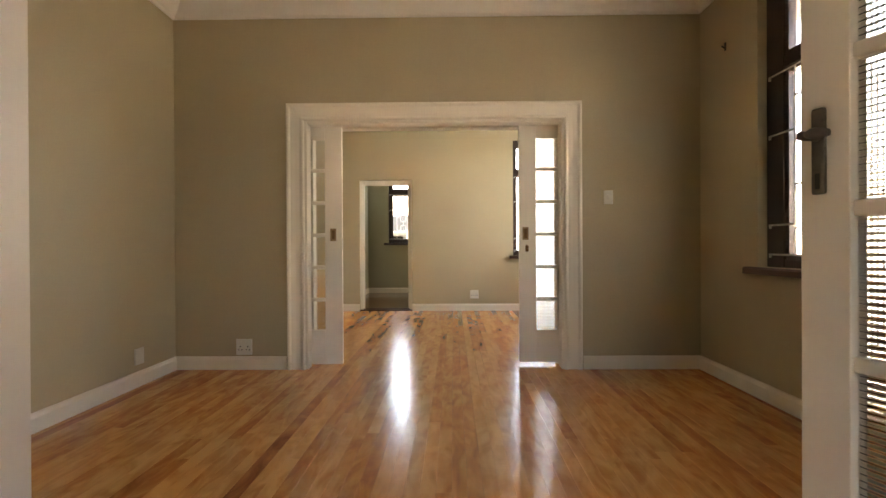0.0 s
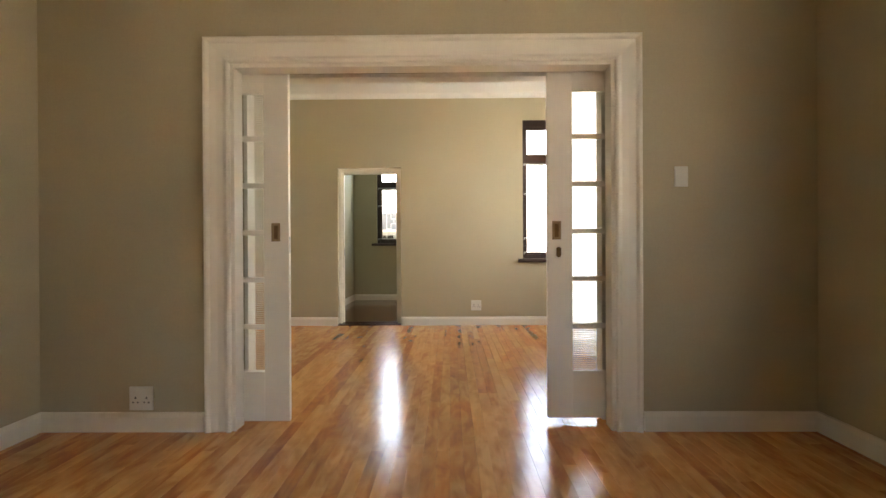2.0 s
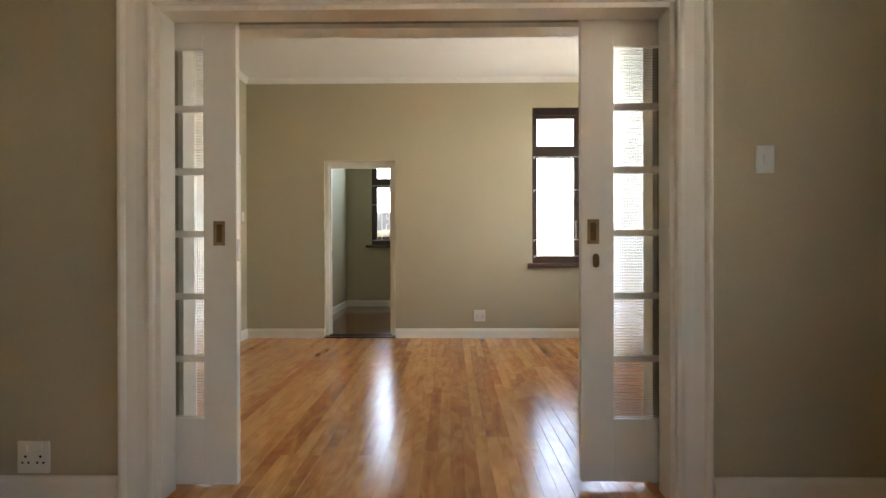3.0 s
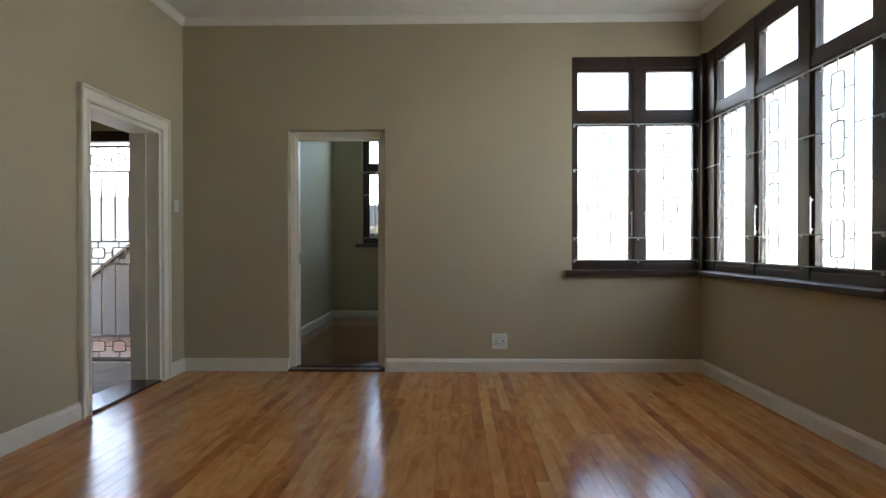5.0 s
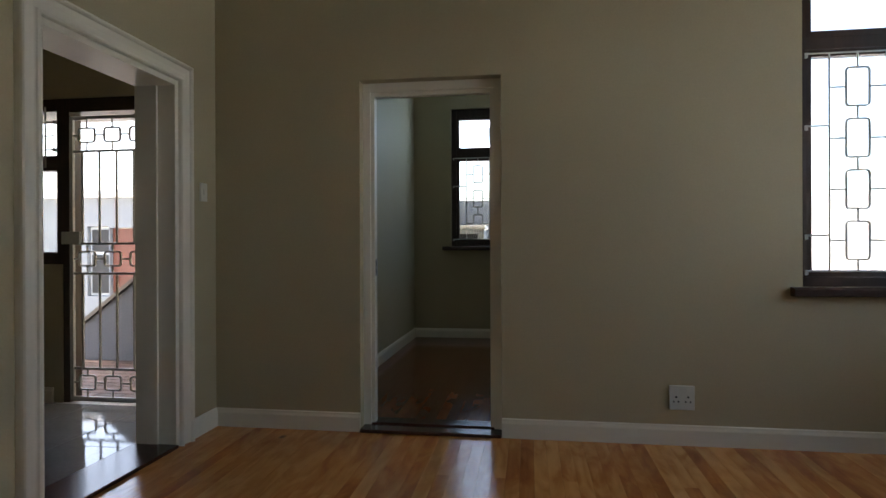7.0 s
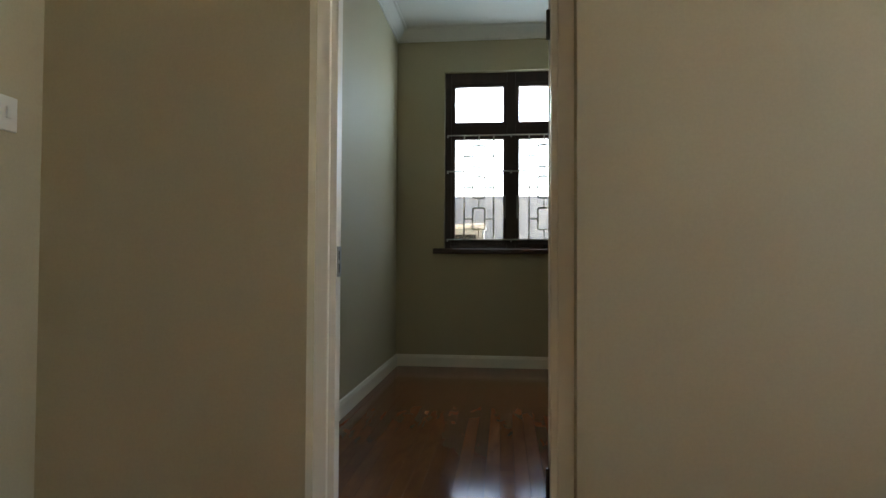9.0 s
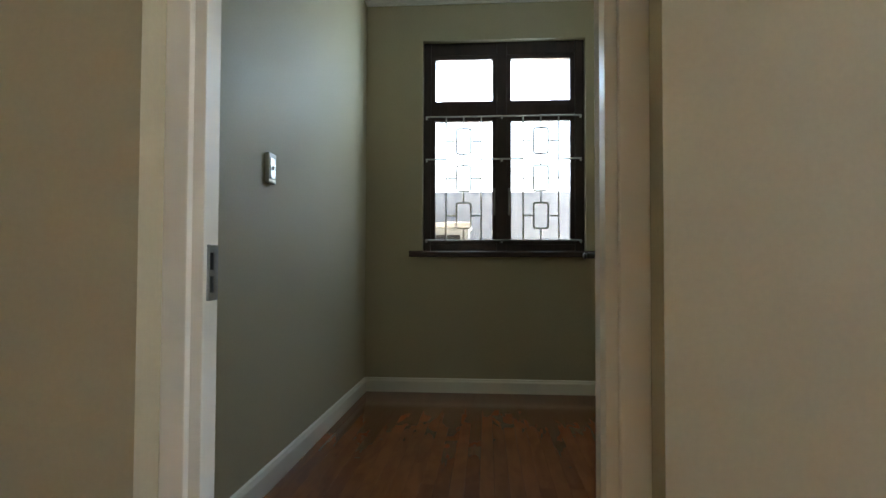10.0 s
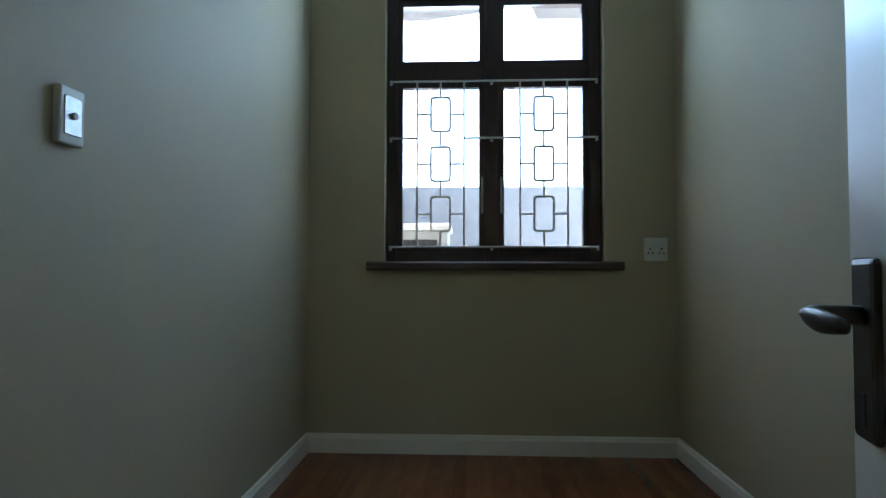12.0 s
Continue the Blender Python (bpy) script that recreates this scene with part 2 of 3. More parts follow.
def part(name, bm, material, parent=None, label="", smooth=False):
    ob = new(name, finish(name, bm, material, smooth))
    if parent is not None:
        ob.parent = parent
    if label:
        ob["label"] = label
    return ob


def thing(name, label, category, m=None, group=""):
    ob = new(name)
    ob.empty_display_size = 0.1
    if m is not None:
        ob.matrix_basis = m
    return tagged(ob, label, category, group)


def boxpart(name, dims, material, parent=None, label="", bev=0.003):
    bm = bmesh.new()
    box(bm, *dims, bev)
    return part(name, bm, material, parent, label)


def structure(name, bm, material, label, category):
    return tagged(part(name, bm, material), label, category, kind="structure")


def panel(bm, u, z, d, holes, m):
    """A wall slab from u[0] to u[1], z[0] to z[1], d[0] to d[1] thick, with openings (u0, u1, z0, z1) through it."""
    us = sorted({*u, *[q for h in holes for q in h[:2] if u[0] < q < u[1]]})
    zs = sorted({*z, *[q for h in holes for q in h[2:] if z[0] < q < z[1]]})
    full = {(i, j) for i in range(len(us) - 1) for j in range(len(zs) - 1)
            if not any(h[0] < (us[i] + us[i + 1]) / 2 < h[1] and h[2] < (zs[j] + zs[j + 1]) / 2 < h[3] for h in holes)}
    cache = {}

    def vert(i, j, k):
        if (i, j, k) not in cache:
            cache[i, j, k] = bm.verts.new(m @ Vector((us[i], d[k], zs[j])))
        return cache[i, j, k]

    for i, j in full:
        for k in (0, 1):
            bm.faces.new([vert(a, b, k) for a, b in ((i, j), (i + 1, j), (i + 1, j + 1), (i, j + 1))])
        for (di, dj), (a, b) in {(-1, 0): ((i, j), (i, j + 1)), (1, 0): ((i + 1, j), (i + 1, j + 1)),
                                 (0, -1): ((i, j), (i + 1, j)), (0, 1): ((i, j + 1), (i + 1, j + 1))}.items():
            if (i + di, j + dj) not in full:
                bm.faces.new((vert(*a, 0), vert(*b, 0), vert(*b, 1), vert(*a, 1)))


ALONG_X = Matrix.Identity(4)                    # u is x, thickness is y
ALONG_Y = Matrix(((0, 1, 0, 0), (1, 0, 0, 0), (0, 0, 1, 0), (0, 0, 0, 1)))   # u is y, thickness is x


def wall(name, u, z, d, holes, m, material, label):
    bm = bmesh.new()
    panel(bm, u, z, d, holes, m)
    return structure(name, bm, material, label, "wall")


# ---- the plan ----
AX0, AX1, AY0, AY1 = -1.83, 2.63, 0.85, 5.53      # first room
BX0, BX1, BY0, BY1 = -1.91, 2.64, 5.87, 10.12     # second room
CX0, CX1, CY0, CY1 = -1.38, 0.80, 10.30, 13.93    # small room
H, HC = 3.15, 3.25
OX0, OX1, OZ = -0.714, 1.485, 2.11                 # wide opening between the rooms
SX0, SX1, SZ = -0.974, -0.12, 2.125               # opening to the small room
LY0, LY1, LZ = 8.75, 9.715, 2.05                   # opening to the lobby
WZ0, WZ1 = 0.89, 2.75                             # windows of both rooms
PAINT = "painted plaster wall in muted olive beige"

wall("wall_1", (-2.4, 3.1), (0, H), (0.60, AY0), [(-0.42, 1.46, -1, 2.14)], ALONG_X, WALL, PAINT)
wall("wall_2", (AY0, AY1), (0, H), (AX0 - 0.25, AX0), [], ALONG_Y, WALL, PAINT)
wall("wall_3", (AY0, AY1), (0, H), (AX1, AX1 + 0.25), [(2.98, 4.59, WZ0, WZ1)], ALONG_Y, WALL, PAINT)
wall("wall_4", (-2.3, 3.1), (0, H), (AY1, 5.663), [(OX0, OX1, -1, OZ)], ALONG_X, WALL, PAINT)
wall("wall_5", (-2.3, 3.1), (0, H), (5.747, BY0), [(OX0, OX1, -1, OZ)], ALONG_X, WALL, PAINT)
wall("wall_6", (BY0, 10.30), (0, H), (-2.14, BX0), [(LY0, LY1, -1, LZ)], ALONG_Y, WALL, PAINT)
wall("wall_7", (BY0, BY1), (0, H), (BX1, BX1 + 0.25), [(7.90, 11, WZ0, WZ1)], ALONG_Y, WALL, PAINT)
wall("wall_8", (BX0, BX1 + 0.25), (0, HC), (BY1, 10.30), [(SX0, SX1, -1, SZ), (1.518, 3.5, WZ0, WZ1)], ALONG_X, WALL, PAINT)
wall("wall_9", (CY0, CY1), (0, HC), (CX0 - 0.2, CX0), [], ALONG_Y, WALL, PAINT)
wall("wall_10", (CY0, CY1), (0, HC), (CX1, CX1 + 0.2), [], ALONG_Y, WALL, PAINT)
wall("wall_11", (CX0 - 0.2, CX1 + 0.2), (0, HC), (CY1, CY1 + 0.25), [(-0.92, 0.385, 1.125, 2.84)], ALONG_X, WALL, PAINT)
wall("wall_12", (-4.4, -2.14), (0, H), (10.47, 10.65), [(-3.86, -2.30, -1, 2.2)], ALONG_X, WALL, "pale plaster wall of the entrance lobby")
wall("wall_13", (7.4, 10.65), (0, H), (-4.6, -4.4), [], ALONG_Y, WALL, "pale plaster wall of the entrance lobby")
wall("wall_14", (-4.6, -2.14), (0, H), (7.2, 7.4), [], ALONG_X, WALL, "pale plaster wall of the entrance lobby")
# unseen back wall; its hole is added to let daylight onto the glazed doors
wall("wall_15", (-2.6, 3.3), (0, H), (-2.6, -2.4), [(0.0, 1.1, 1.0, 2.2)], ALONG_X, WALL, PAINT)
wall("wall_16", (-2.4, 0.60), (0, H), (-2.6, -2.4), [], ALONG_Y, WALL, PAINT)
wall("wall_17", (-2.4, 0.60), (0, H), (3.1, 3.3), [], ALONG_Y, WALL, PAINT)
wall("wall_18", (-3.86, -3.30), (0, 1.0), (10.48, 10.64), [], ALONG_X, WALL, "low plaster wall under the lobby sidelight")

for name, x0, x1, y0, y1, z in (("ceiling_1", -2.6, 3.3, -2.6, AY1 + 0.05, H), ("ceiling_2", -4.7, 2.95, AY1 + 0.05, 10.30, H - 0.045), ("ceiling_3", -4.7, -2.0, 10.30, 10.70, H + 0.004),
                                ("ceiling_4", CX0 - 0.25, CX1 + 0.25, 10.30, CY1 + 0.3, HC)):
    bm = bmesh.new()
    box(bm, x0, x1, y0, y1, z, z + 0.14)
    structure(name, bm, CEIL, "flat white painted plaster ceiling", "ceiling")


def cornice(name, x0, x1, y0, y1, z, k=1.0):
    prof = [(0, -0.115), (0.012, -0.115), (0.016, -0.1), (0.03, -0.092), (0.05, -0.07), (0.07, -0.04), (0.082, -0.022), (0.1, -0.018), (0.104, 0), (0, 0)]
    bm = bmesh.new()
    sweep(bm, [(x0, y0), (x1, y0), (x1, y1), (x0, y1)], [(a * k, b * k) for a, b in prof], Matrix.Translation((0, 0, z)), True)
    structure(name, bm, CEIL, "white moulded plaster cornice", "cornice")


cornice("cornice_1", AX0, AX1, AY0, AY1, H - 0.001, 1.45)
cornice("cornice_2", BX0, BX1, BY0, BY1, H - 0.046, 0.5)
cornice("cornice_3", CX0, CX1, CY0, CY1, HC - 0.001)

SKIRT = [(0, 0), (0.02, 0), (0.02, 0.085), (0.014, 0.098), (0.012, 0.108), (0, 0.112)]


def skirting(name, *runs):
    bm = bmesh.new()
    for run in runs:
        sweep(bm, run, SKIRT, Matrix.Identity(4))
    structure(name, bm, WHITE, "white painted wooden baseboard", "baseboard")


OC = 0.16       # casing of the wide opening
skirting("baseboard_1", [(OX0 - OC, AY1), (AX0, AY1), (AX0, AY0), (-0.55, AY0)],
         [(1.6, AY0), (AX1, AY0), (AX1, AY1), (OX1 + OC, AY1)])
skirting("baseboard_2", [(BX0, LY0 - 0.105), (BX0, BY0), (OX0 - OC, BY0)], [(OX1 + OC, BY0), (BX1, BY0), (BX1, BY1), (SX1, BY1)],
         [(SX0, BY1), (BX0, BY1), (BX0, LY1 + 0.105)])
skirting("baseboard_3", [(-0.1, CY0), (CX1, CY0), (CX1, CY1), (CX0, CY1), (CX0, CY0), (-1.0, CY0)])
skirting("baseboard_4", [(-3.36, 10.47), (-4.4, 10.47), (-4.4, 7.4)])


# ---- openings: casings, linings, thresholds ----
def casing(name, u0, u1, z1, width, m, label):
    """A stepped architrave round an opening; the plane's u is along the wall, m turns (u, z, height) into the world."""
    w = width
    prof = [(0, 0), (0, 0.02), (w * 0.03, 0.028), (w * 0.1, 0.031), (w * 0.17, 0.027), (w * 0.2, 0.018), (w * 0.26, 0.015), (w * 0.5, 0.017), (w * 0.76, 0.024),
            (w * 0.8, 0.034), (w * 0.86, 0.04), (w * 0.93, 0.04), (w * 0.98, 0.034), (w, 0.024), (w, 0)]
    bm = bmesh.new()
    sweep(bm, [(u0, 0), (u0, z1), (u1, z1), (u1, 0)], prof, m)
    structure(name, bm, WHITE, label, "door frame")


FRONT_A = Matrix(((1, 0, 0, 0), (0, 0, -1, AY1), (0, 1, 0, 0), (0, 0, 0, 1)))
BACK_A = Matrix(((1, 0, 0, 0), (0, 0, 1, BY0), (0, 1, 0, 0), (0, 0, 0, 1)))
SIDE_L = Matrix(((0, 0, 1, BX0), (1, 0, 0, 0), (0, 1, 0, 0), (0, 0, 0, 1)))
casing("trim_1", OX0, OX1, OZ, 0.15, FRONT_A, "white moulded architrave round the wide opening")
casing("trim_2", OX0, OX1, OZ, 0.15, BACK_A, "white moulded architrave round the wide opening")
casing("trim_3", LY0, LY1, LZ, 0.105, SIDE_L, "white moulded architrave round the lobby doorway")


def lining(name, dims, label="white painted door lining"):
    bm = bmesh.new()
    for d in dims:
        box(bm, *d, 0.002)
    structure(name, bm, WHITE, label, "door frame")


for k, (y0, y1) in enumerate(((AY1 - 0.004, 5.663), (5.747, BY0 + 0.004))):
    lining(f"door_frame_{k + 1}", [(OX0 - 0.002, OX0 + 0.022, y0, y1, 0, OZ), (OX1 - 0.022, OX1 + 0.002, y0, y1, 0, OZ),
                                   (OX0 + 0.022, OX1 - 0.022, y0, y1, OZ - 0.022, OZ + 0.002)])
bm = bmesh.new()
box(bm, OX0 - 1.0, OX1 + 1.0, 5.665, 5.745, 2.16, 2.2)
structure("trim_4", bm, BLACK, "dark sliding door track in the head slot", "door track")
lining("door_frame_3", [(-2.142, BX0 + 0.004, LY0 - 0.002, LY0 + 0.03, 0, LZ), (-2.142, BX0 + 0.004, LY1 - 0.03, LY1 + 0.002, 0, LZ),
                        (-2.142, BX0 + 0.004, LY0 + 0.03, LY1 - 0.03, LZ - 0.03, LZ + 0.002),
                        (-2.142, -2.01, LY1 - 0.045, LY1 - 0.0301, 0, LZ - 0.03), (-2.142, -2.01, LY0 + 0.0301, LY0 + 0.045, 0, LZ - 0.03)])
# frame of the small room's door, set back in the reveal
lining("door_frame_4", [(SX0, SX0 + 0.045, 10.195, 10.30, 0.02, SZ), (SX0 + 0.045, SX0 + 0.068, 10.212, 10.27, 0.02, SZ - 0.055),
                        (SX1 - 0.05, SX1, 10.195, 10.30, 0.02, SZ), (SX1 - 0.072, SX1 - 0.05, 10.212, 10.262, 0.02, SZ - 0.055),
                        (SX0 + 0.045, SX1 - 0.05, 10.195, 10.30, SZ - 0.055, SZ), (SX0 + 0.068, SX1 - 0.072, 10.212, 10.262, SZ - 0.08, SZ - 0.055)],
       "cream painted timber door frame in a plaster reveal")
for k, d in enumerate(((SX0 + 0.002, SX1 - 0.002, BY1 - 0.035, 10.205, 0.0, 0.02), (SX0 + 0.002, SX1 - 0.002, 10.209, 10.33, 0.0, 0.03), (-2.16, BX0 + 0.02, LY0 + 0.03, LY1 - 0.03, 0.0, 0.02))):
    bm = bmesh.new()
    box(bm, *d, 0.006)
    structure(f"threshold_{k + 1}", bm, THRESH, "dark varnished wooden threshold strip", "threshold")
strike = thing("strike_plate", "steel strike plate on a white door frame", "strike plate")
bm = bmesh.new()
panel(bm, (10.225, 10.262), (0.937, 1.04), (SX0 + 0.068, SX0 + 0.072), [(10.230, 10.245, 0.952, 0.982), (10.230, 10.245, 0.994, 1.026)], ALONG_Y)
part("plate", bm, STEEL, strike)
bm = bmesh.new()
box(bm, SX0 + 0.0681, SX0 + 0.0705, 10.229, 10.246, 0.951, 0.983)
box(bm, SX0 + 0.0681, SX0 + 0.0705, 10.229, 10.246, 0.993, 1.027)
part("recess", bm, BLACK, strike)


# ---- glazed doors ----
def glazed_leaf(name, label, width, z0, z1, stile, cols, panes, zp0, zp1, m, thick=0.042):
    """A white six-high glazed leaf; its free stile stands at u = 0."""
    leaf = thing(name, label, "door", m)
    h = thick / 2
    for a, b in ((0, stile), (width - stile, width)):
        boxpart("stile", (a, b, -h, h, z0, z1), WHITE, leaf)
    boxpart("bottom_rail", (stile, width - stile, -h, h, z0, zp0), WHITE, leaf)
    boxpart("top_rail", (stile, width - stile, -h, h, zp1, z1), WHITE, leaf)
    bar = 0.03
    ph = (zp1 - zp0 - bar * (panes - 1)) / panes
    pw = (width - 2 * stile - bar * (cols - 1)) / cols
    for k in range(1, panes):
        z = zp0 + k * (ph + bar)
        boxpart("glazing_bar", (stile, width - stile, -h * 0.75, h * 0.75, z - bar, z), WHITE, leaf, bev=0.006)
    for c in range(1, cols):
        u = stile + c * (pw + bar)
        boxpart("glazing_bar", (u - bar, u, -h * 0.7, h * 0.7, zp0, zp1), WHITE, leaf, bev=0.006)
    for c in range(cols):
        for k in range(panes):
            u, z = stile + c * (pw + bar), zp0 + k * (ph + bar)
            # vertical reeds on one face, horizontal on the other
            bm = bmesh.new()
            for face, pitch, deep in ((-1, 0.0105, 0.0002), (1, 0.0125, 0.0022)):
                run = pw if face < 0 else ph - 0.001
                k = int(run / pitch) * 4
                last = None
                for i in range(k + 1):
                    w = face * (0.0032 + deep * math.sin(i * math.pi / 2))
                    q = run * i / k
                    if face < 0:
                        ends = [bm.verts.new((u + q, w, z + 0.0005)), bm.verts.new((u + q, w, z + ph - 0.0005))]
                    else:
                        ends = [bm.verts.new((u, w, z + 0.0005 + q)), bm.verts.new((u + pw, w, z + 0.0005 + q))]
                    if last:
                        bm.faces.new((last[0], ends[0], ends[1], last[1]))
                    last = ends
            me = bpy.data.meshes.new("pane")
            bm.to_mesh(me)
            bm.free()
            for p in me.polygons:
                p.use_smooth = True
            me.materials.append(REED)
            pane = new("pane", me)
            pane.parent, pane["label"] = leaf, "reeded obscure glass pane"
    return leaf


def flush_pull(leaf, u, z, side, keyhole):
    s = side
    bm = bmesh.new()
    panel(bm, (u - 0.026, u + 0.026), (z - 0.055, z + 0.055), (0.021 * s, 0.0245 * s), [(u - 0.013, u + 0.013, z - 0.04, z + 0.04)], ALONG_X)
    plate = part("flush_pull", bm, BRASS, leaf, "worn brass flush pull")
    boxpart("recess", (u - 0.0135, u + 0.0135, min(0.0205 * s, 0.022 * s), max(0.0205 * s, 0.022 * s), z - 0.041, z + 0.041), BRASSD, plate, bev=0)
    if keyhole:
        bm = bmesh.new()
        loop = [bm.verts.new((a, 0.0212 * s, b)) for a, b in round_rect(u + 0.012, z - 0.13, 0.028, 0.062, 0.013)]
        loop2 = [bm.verts.new((v.co.x, 0.0245 * s, v.co.z)) for v in loop]
        bm.faces.new(loop), bm.faces.new(loop2[::-1])
        for i in range(len(loop)):
            bm.faces.new((loop[i - 1], loop[i], loop2[i], loop2[i - 1]))
        part("keyhole_cover", bm, BRASSD, leaf, "dark oval keyhole cover")


DY = 5.705
left_leaf = glazed_leaf("sliding_door", "white glazed pocket door with reeded panes, slid open into the wall", 1.10, 0.012, 2.14, 0.150, 2, 6, 0.31, 1.98,
                        Matrix(((-1, 0, 0, -0.424), (0, -1, 0, DY), (0, 0, 1, 0), (0, 0, 0, 1))))
flush_pull(left_leaf, 0.078, 1.147, 1, False), flush_pull(left_leaf, 0.078, 1.147, -1, False)
boxpart("edge_latch", (-0.002, 0.001, -0.012, 0.012, 1.02, 1.12), STEEL, left_leaf, "steel edge latch", bev=0)
right_leaf = glazed_leaf("sliding_door", "white glazed pocket door with reeded panes, slid open into the wall", 1.10, 0.03, 2.14, 0.148, 2, 6, 0.31, 1.98,
                         Matrix(((1, 0, 0, 1.124), (0, 1, 0, DY), (0, 0, 1, 0), (0, 0, 0, 1))))
flush_pull(right_leaf, 0.055, 1.15, -1, True), flush_pull(right_leaf, 0.055, 1.15, 1, True)


# ---- burglar bars ----
def bars(lights, z0, height, rails, rects, first, pitch, m, label, ends, inner=0.142, rad=0.0049):
    """White steel burglar bars: rails across, and under each light two uprights with a chain of rounded rectangles."""
    g = thing("burglar_bars", label, "burglar bars", m, "window burglar bars")
    mids = [(a + b) / 2 for a, b in lights]
    for k, dz in enumerate(rails):
        cuts = [ends[0]] + [q for c in mids for q in (c - inner, c + inner)] + [ends[1]]
        spans = [(ends[0], ends[1])] if k in (0, len(rails) - 1) else list(zip(cuts[::2], cuts[1::2]))
        for a, b in spans:
            bm = bmesh.new()
            rod(bm, (a, 0, z0 + dz), (b, 0, z0 + dz), rad)
            part("rail", bm, IRONW, g)
        posts = [ends[0], ends[1]] + [(lights[i][1] + lights[i + 1][0]) / 2 for i in range(len(lights) - 1)]
        for u in posts:
            boxpart("bracket", (u - 0.008, u + 0.008, -0.004, 0.012, z0 + dz - 0.022, z0 + dz + 0.006), IRONW, g, bev=0.002)
    for c in mids:
        for s in (-inner, inner):
            bm = bmesh.new()
            rod(bm, (c + s, 0, z0), (c + s, 0, z0 + height), rad)
            part("upright", bm, IRONW, g)
        z = z0
        for i in range(rects):
            zc = z0 + first + i * pitch + 0.103
            bm = bmesh.new()
            loop_rod(bm, round_rect(c, zc, 0.116, 0.207, 0.018), rad)
            part("rectangle", bm, IRONW, g)
            for p, q in (((c, z), (c, zc - 0.1035)), ((c - inner, zc), (c - 0.058, zc)), ((c + 0.058, zc), (c + inner, zc))):
                bm = bmesh.new()
                rod(bm, (p[0], 0, p[1]), (q[0], 0, q[1]), rad)
                part("tie", bm, IRONW, g)
            z = zc + 0.1035
        bm = bmesh.new()
        rod(bm, (c, 0, z), (c, 0, z0 + height), rad)
        part("tie", bm, IRONW, g)
    return g


# ---- windows ----
def window(name, u, z, lights, low, up, m, label, sill=None):
    """A dark timber casement window with fanlights; local x along the wall, -y into the room."""
    w = tagged(new(name), label, "window", kind="structure")
    w.matrix_basis = m
    f, s = 0.045, 0.036
    bm = bmesh.new()
    cuts = [u[0]] + [q for a, b in lights for q in (a - s, b + s)] + [u[1]]
    for a, b in zip(cuts[::2], cuts[1::2]):
        if b - a > 0.004:
            box(bm, a, b, -f, f, z[0], z[1], 0.004)
    for (a, b) in lights:
        for c, d in ((z[0], low[0] - s), (low[1] + s, up[0] - s), (up[1] + s, z[1])):
            box(bm, a - s, b + s, -f + 0.006, f - 0.006, c, d, 0.004)
    part("window_frame", bm, DARK, w)
    for a, b in lights:
        for c, d, kind in ((*low, "casement"), (*up, "fanlight")):
            bm = bmesh.new()
            e = 0.022
            panel(bm, (a - s, b + s), (c - s, d + s), (-e - 0.008, e), [(a, b, c, d)], ALONG_X)
            bmesh.ops.bevel(bm, geom=[q for q in bm.edges if len(q.link_faces) == 2 and q.calc_face_angle(0) > 0.5], offset=0.005, segments=1, affect="EDGES")
            sash = part(kind, bm, DARK, w)
            bm = bmesh.new()
            box(bm, a, b, -0.002, 0.002, c, d)
            pane = part("pane", bm, GLASS, sash, "clear glass pane")
            pane.visible_shadow = False
            if kind == "casement":
                hu = b + 0.018 if (a + b) / 2 < (u[0] + u[1]) / 2 else a - 0.018
                bm = bmesh.new()
                rod(bm, (hu, -0.05, c + 0.2), (hu, -0.05, c + 0.42), 0.006)
                rod(bm, (hu, -0.03, c + 0.22), (hu, -0.05, c + 0.22), 0.008)
                rod(bm, (hu, -0.03, c + 0.40), (hu, -0.05, c + 0.40), 0.008)
                part("handle", bm, STEEL, sash, "slim metal casement handle")
    if sill:
        bm = bmesh.new()
        prof = [(sill[2], z[0] - 0.045), (sill[2] + 0.01, z[0] - 0.05), (f, z[0] - 0.05), (f, z[0] - 0.001), (sill[2] + 0.012, z[0] - 0.001), (sill[2], z[0] - 0.012)]
        va = [bm.verts.new((sill[0], a, b)) for a, b in prof]
        vb = [bm.verts.new((sill[1], a, b)) for a, b in prof]
        bm.faces.new(va), bm.faces.new(vb[::-1])
        for i in range(len(prof)):
            bm.faces.new((va[i - 1], va[i], vb[i], vb[i - 1]))
        part("window_sill", bm, SILL, w, "dark varnished wooden sill")
    return w


LOW, UP = (0.98, 2.15), (2.29, 2.62)
DARKWIN = "dark stained timber casement window with fanlights"
RAILS, BARLABEL = (0.0, 0.195, 0.79, 1.185), "white painted steel burglar bars with rounded rectangles"
# first room, right side: local x runs along -y
MA = Matrix(((0, 1, 0, AX1 + 0.105), (-1, 0, 0, 4.585), (0, 0, 1, 0), (0, 0, 0, 1)))
LA = [(0.24, 0.74), (0.93, 1.43)]
window("window_1", (0.0, 1.60), (WZ0, WZ1), LA, LOW, UP, MA, DARKWIN, (-0.10, 1.71, -0.165))
bars(LA, 0.975, 1.185, RAILS, 4, 0.064, 0.277, MA @ Matrix.Translation((0, -0.052, 0)), BARLABEL, (0.05, 1.55), rad=0.0062)
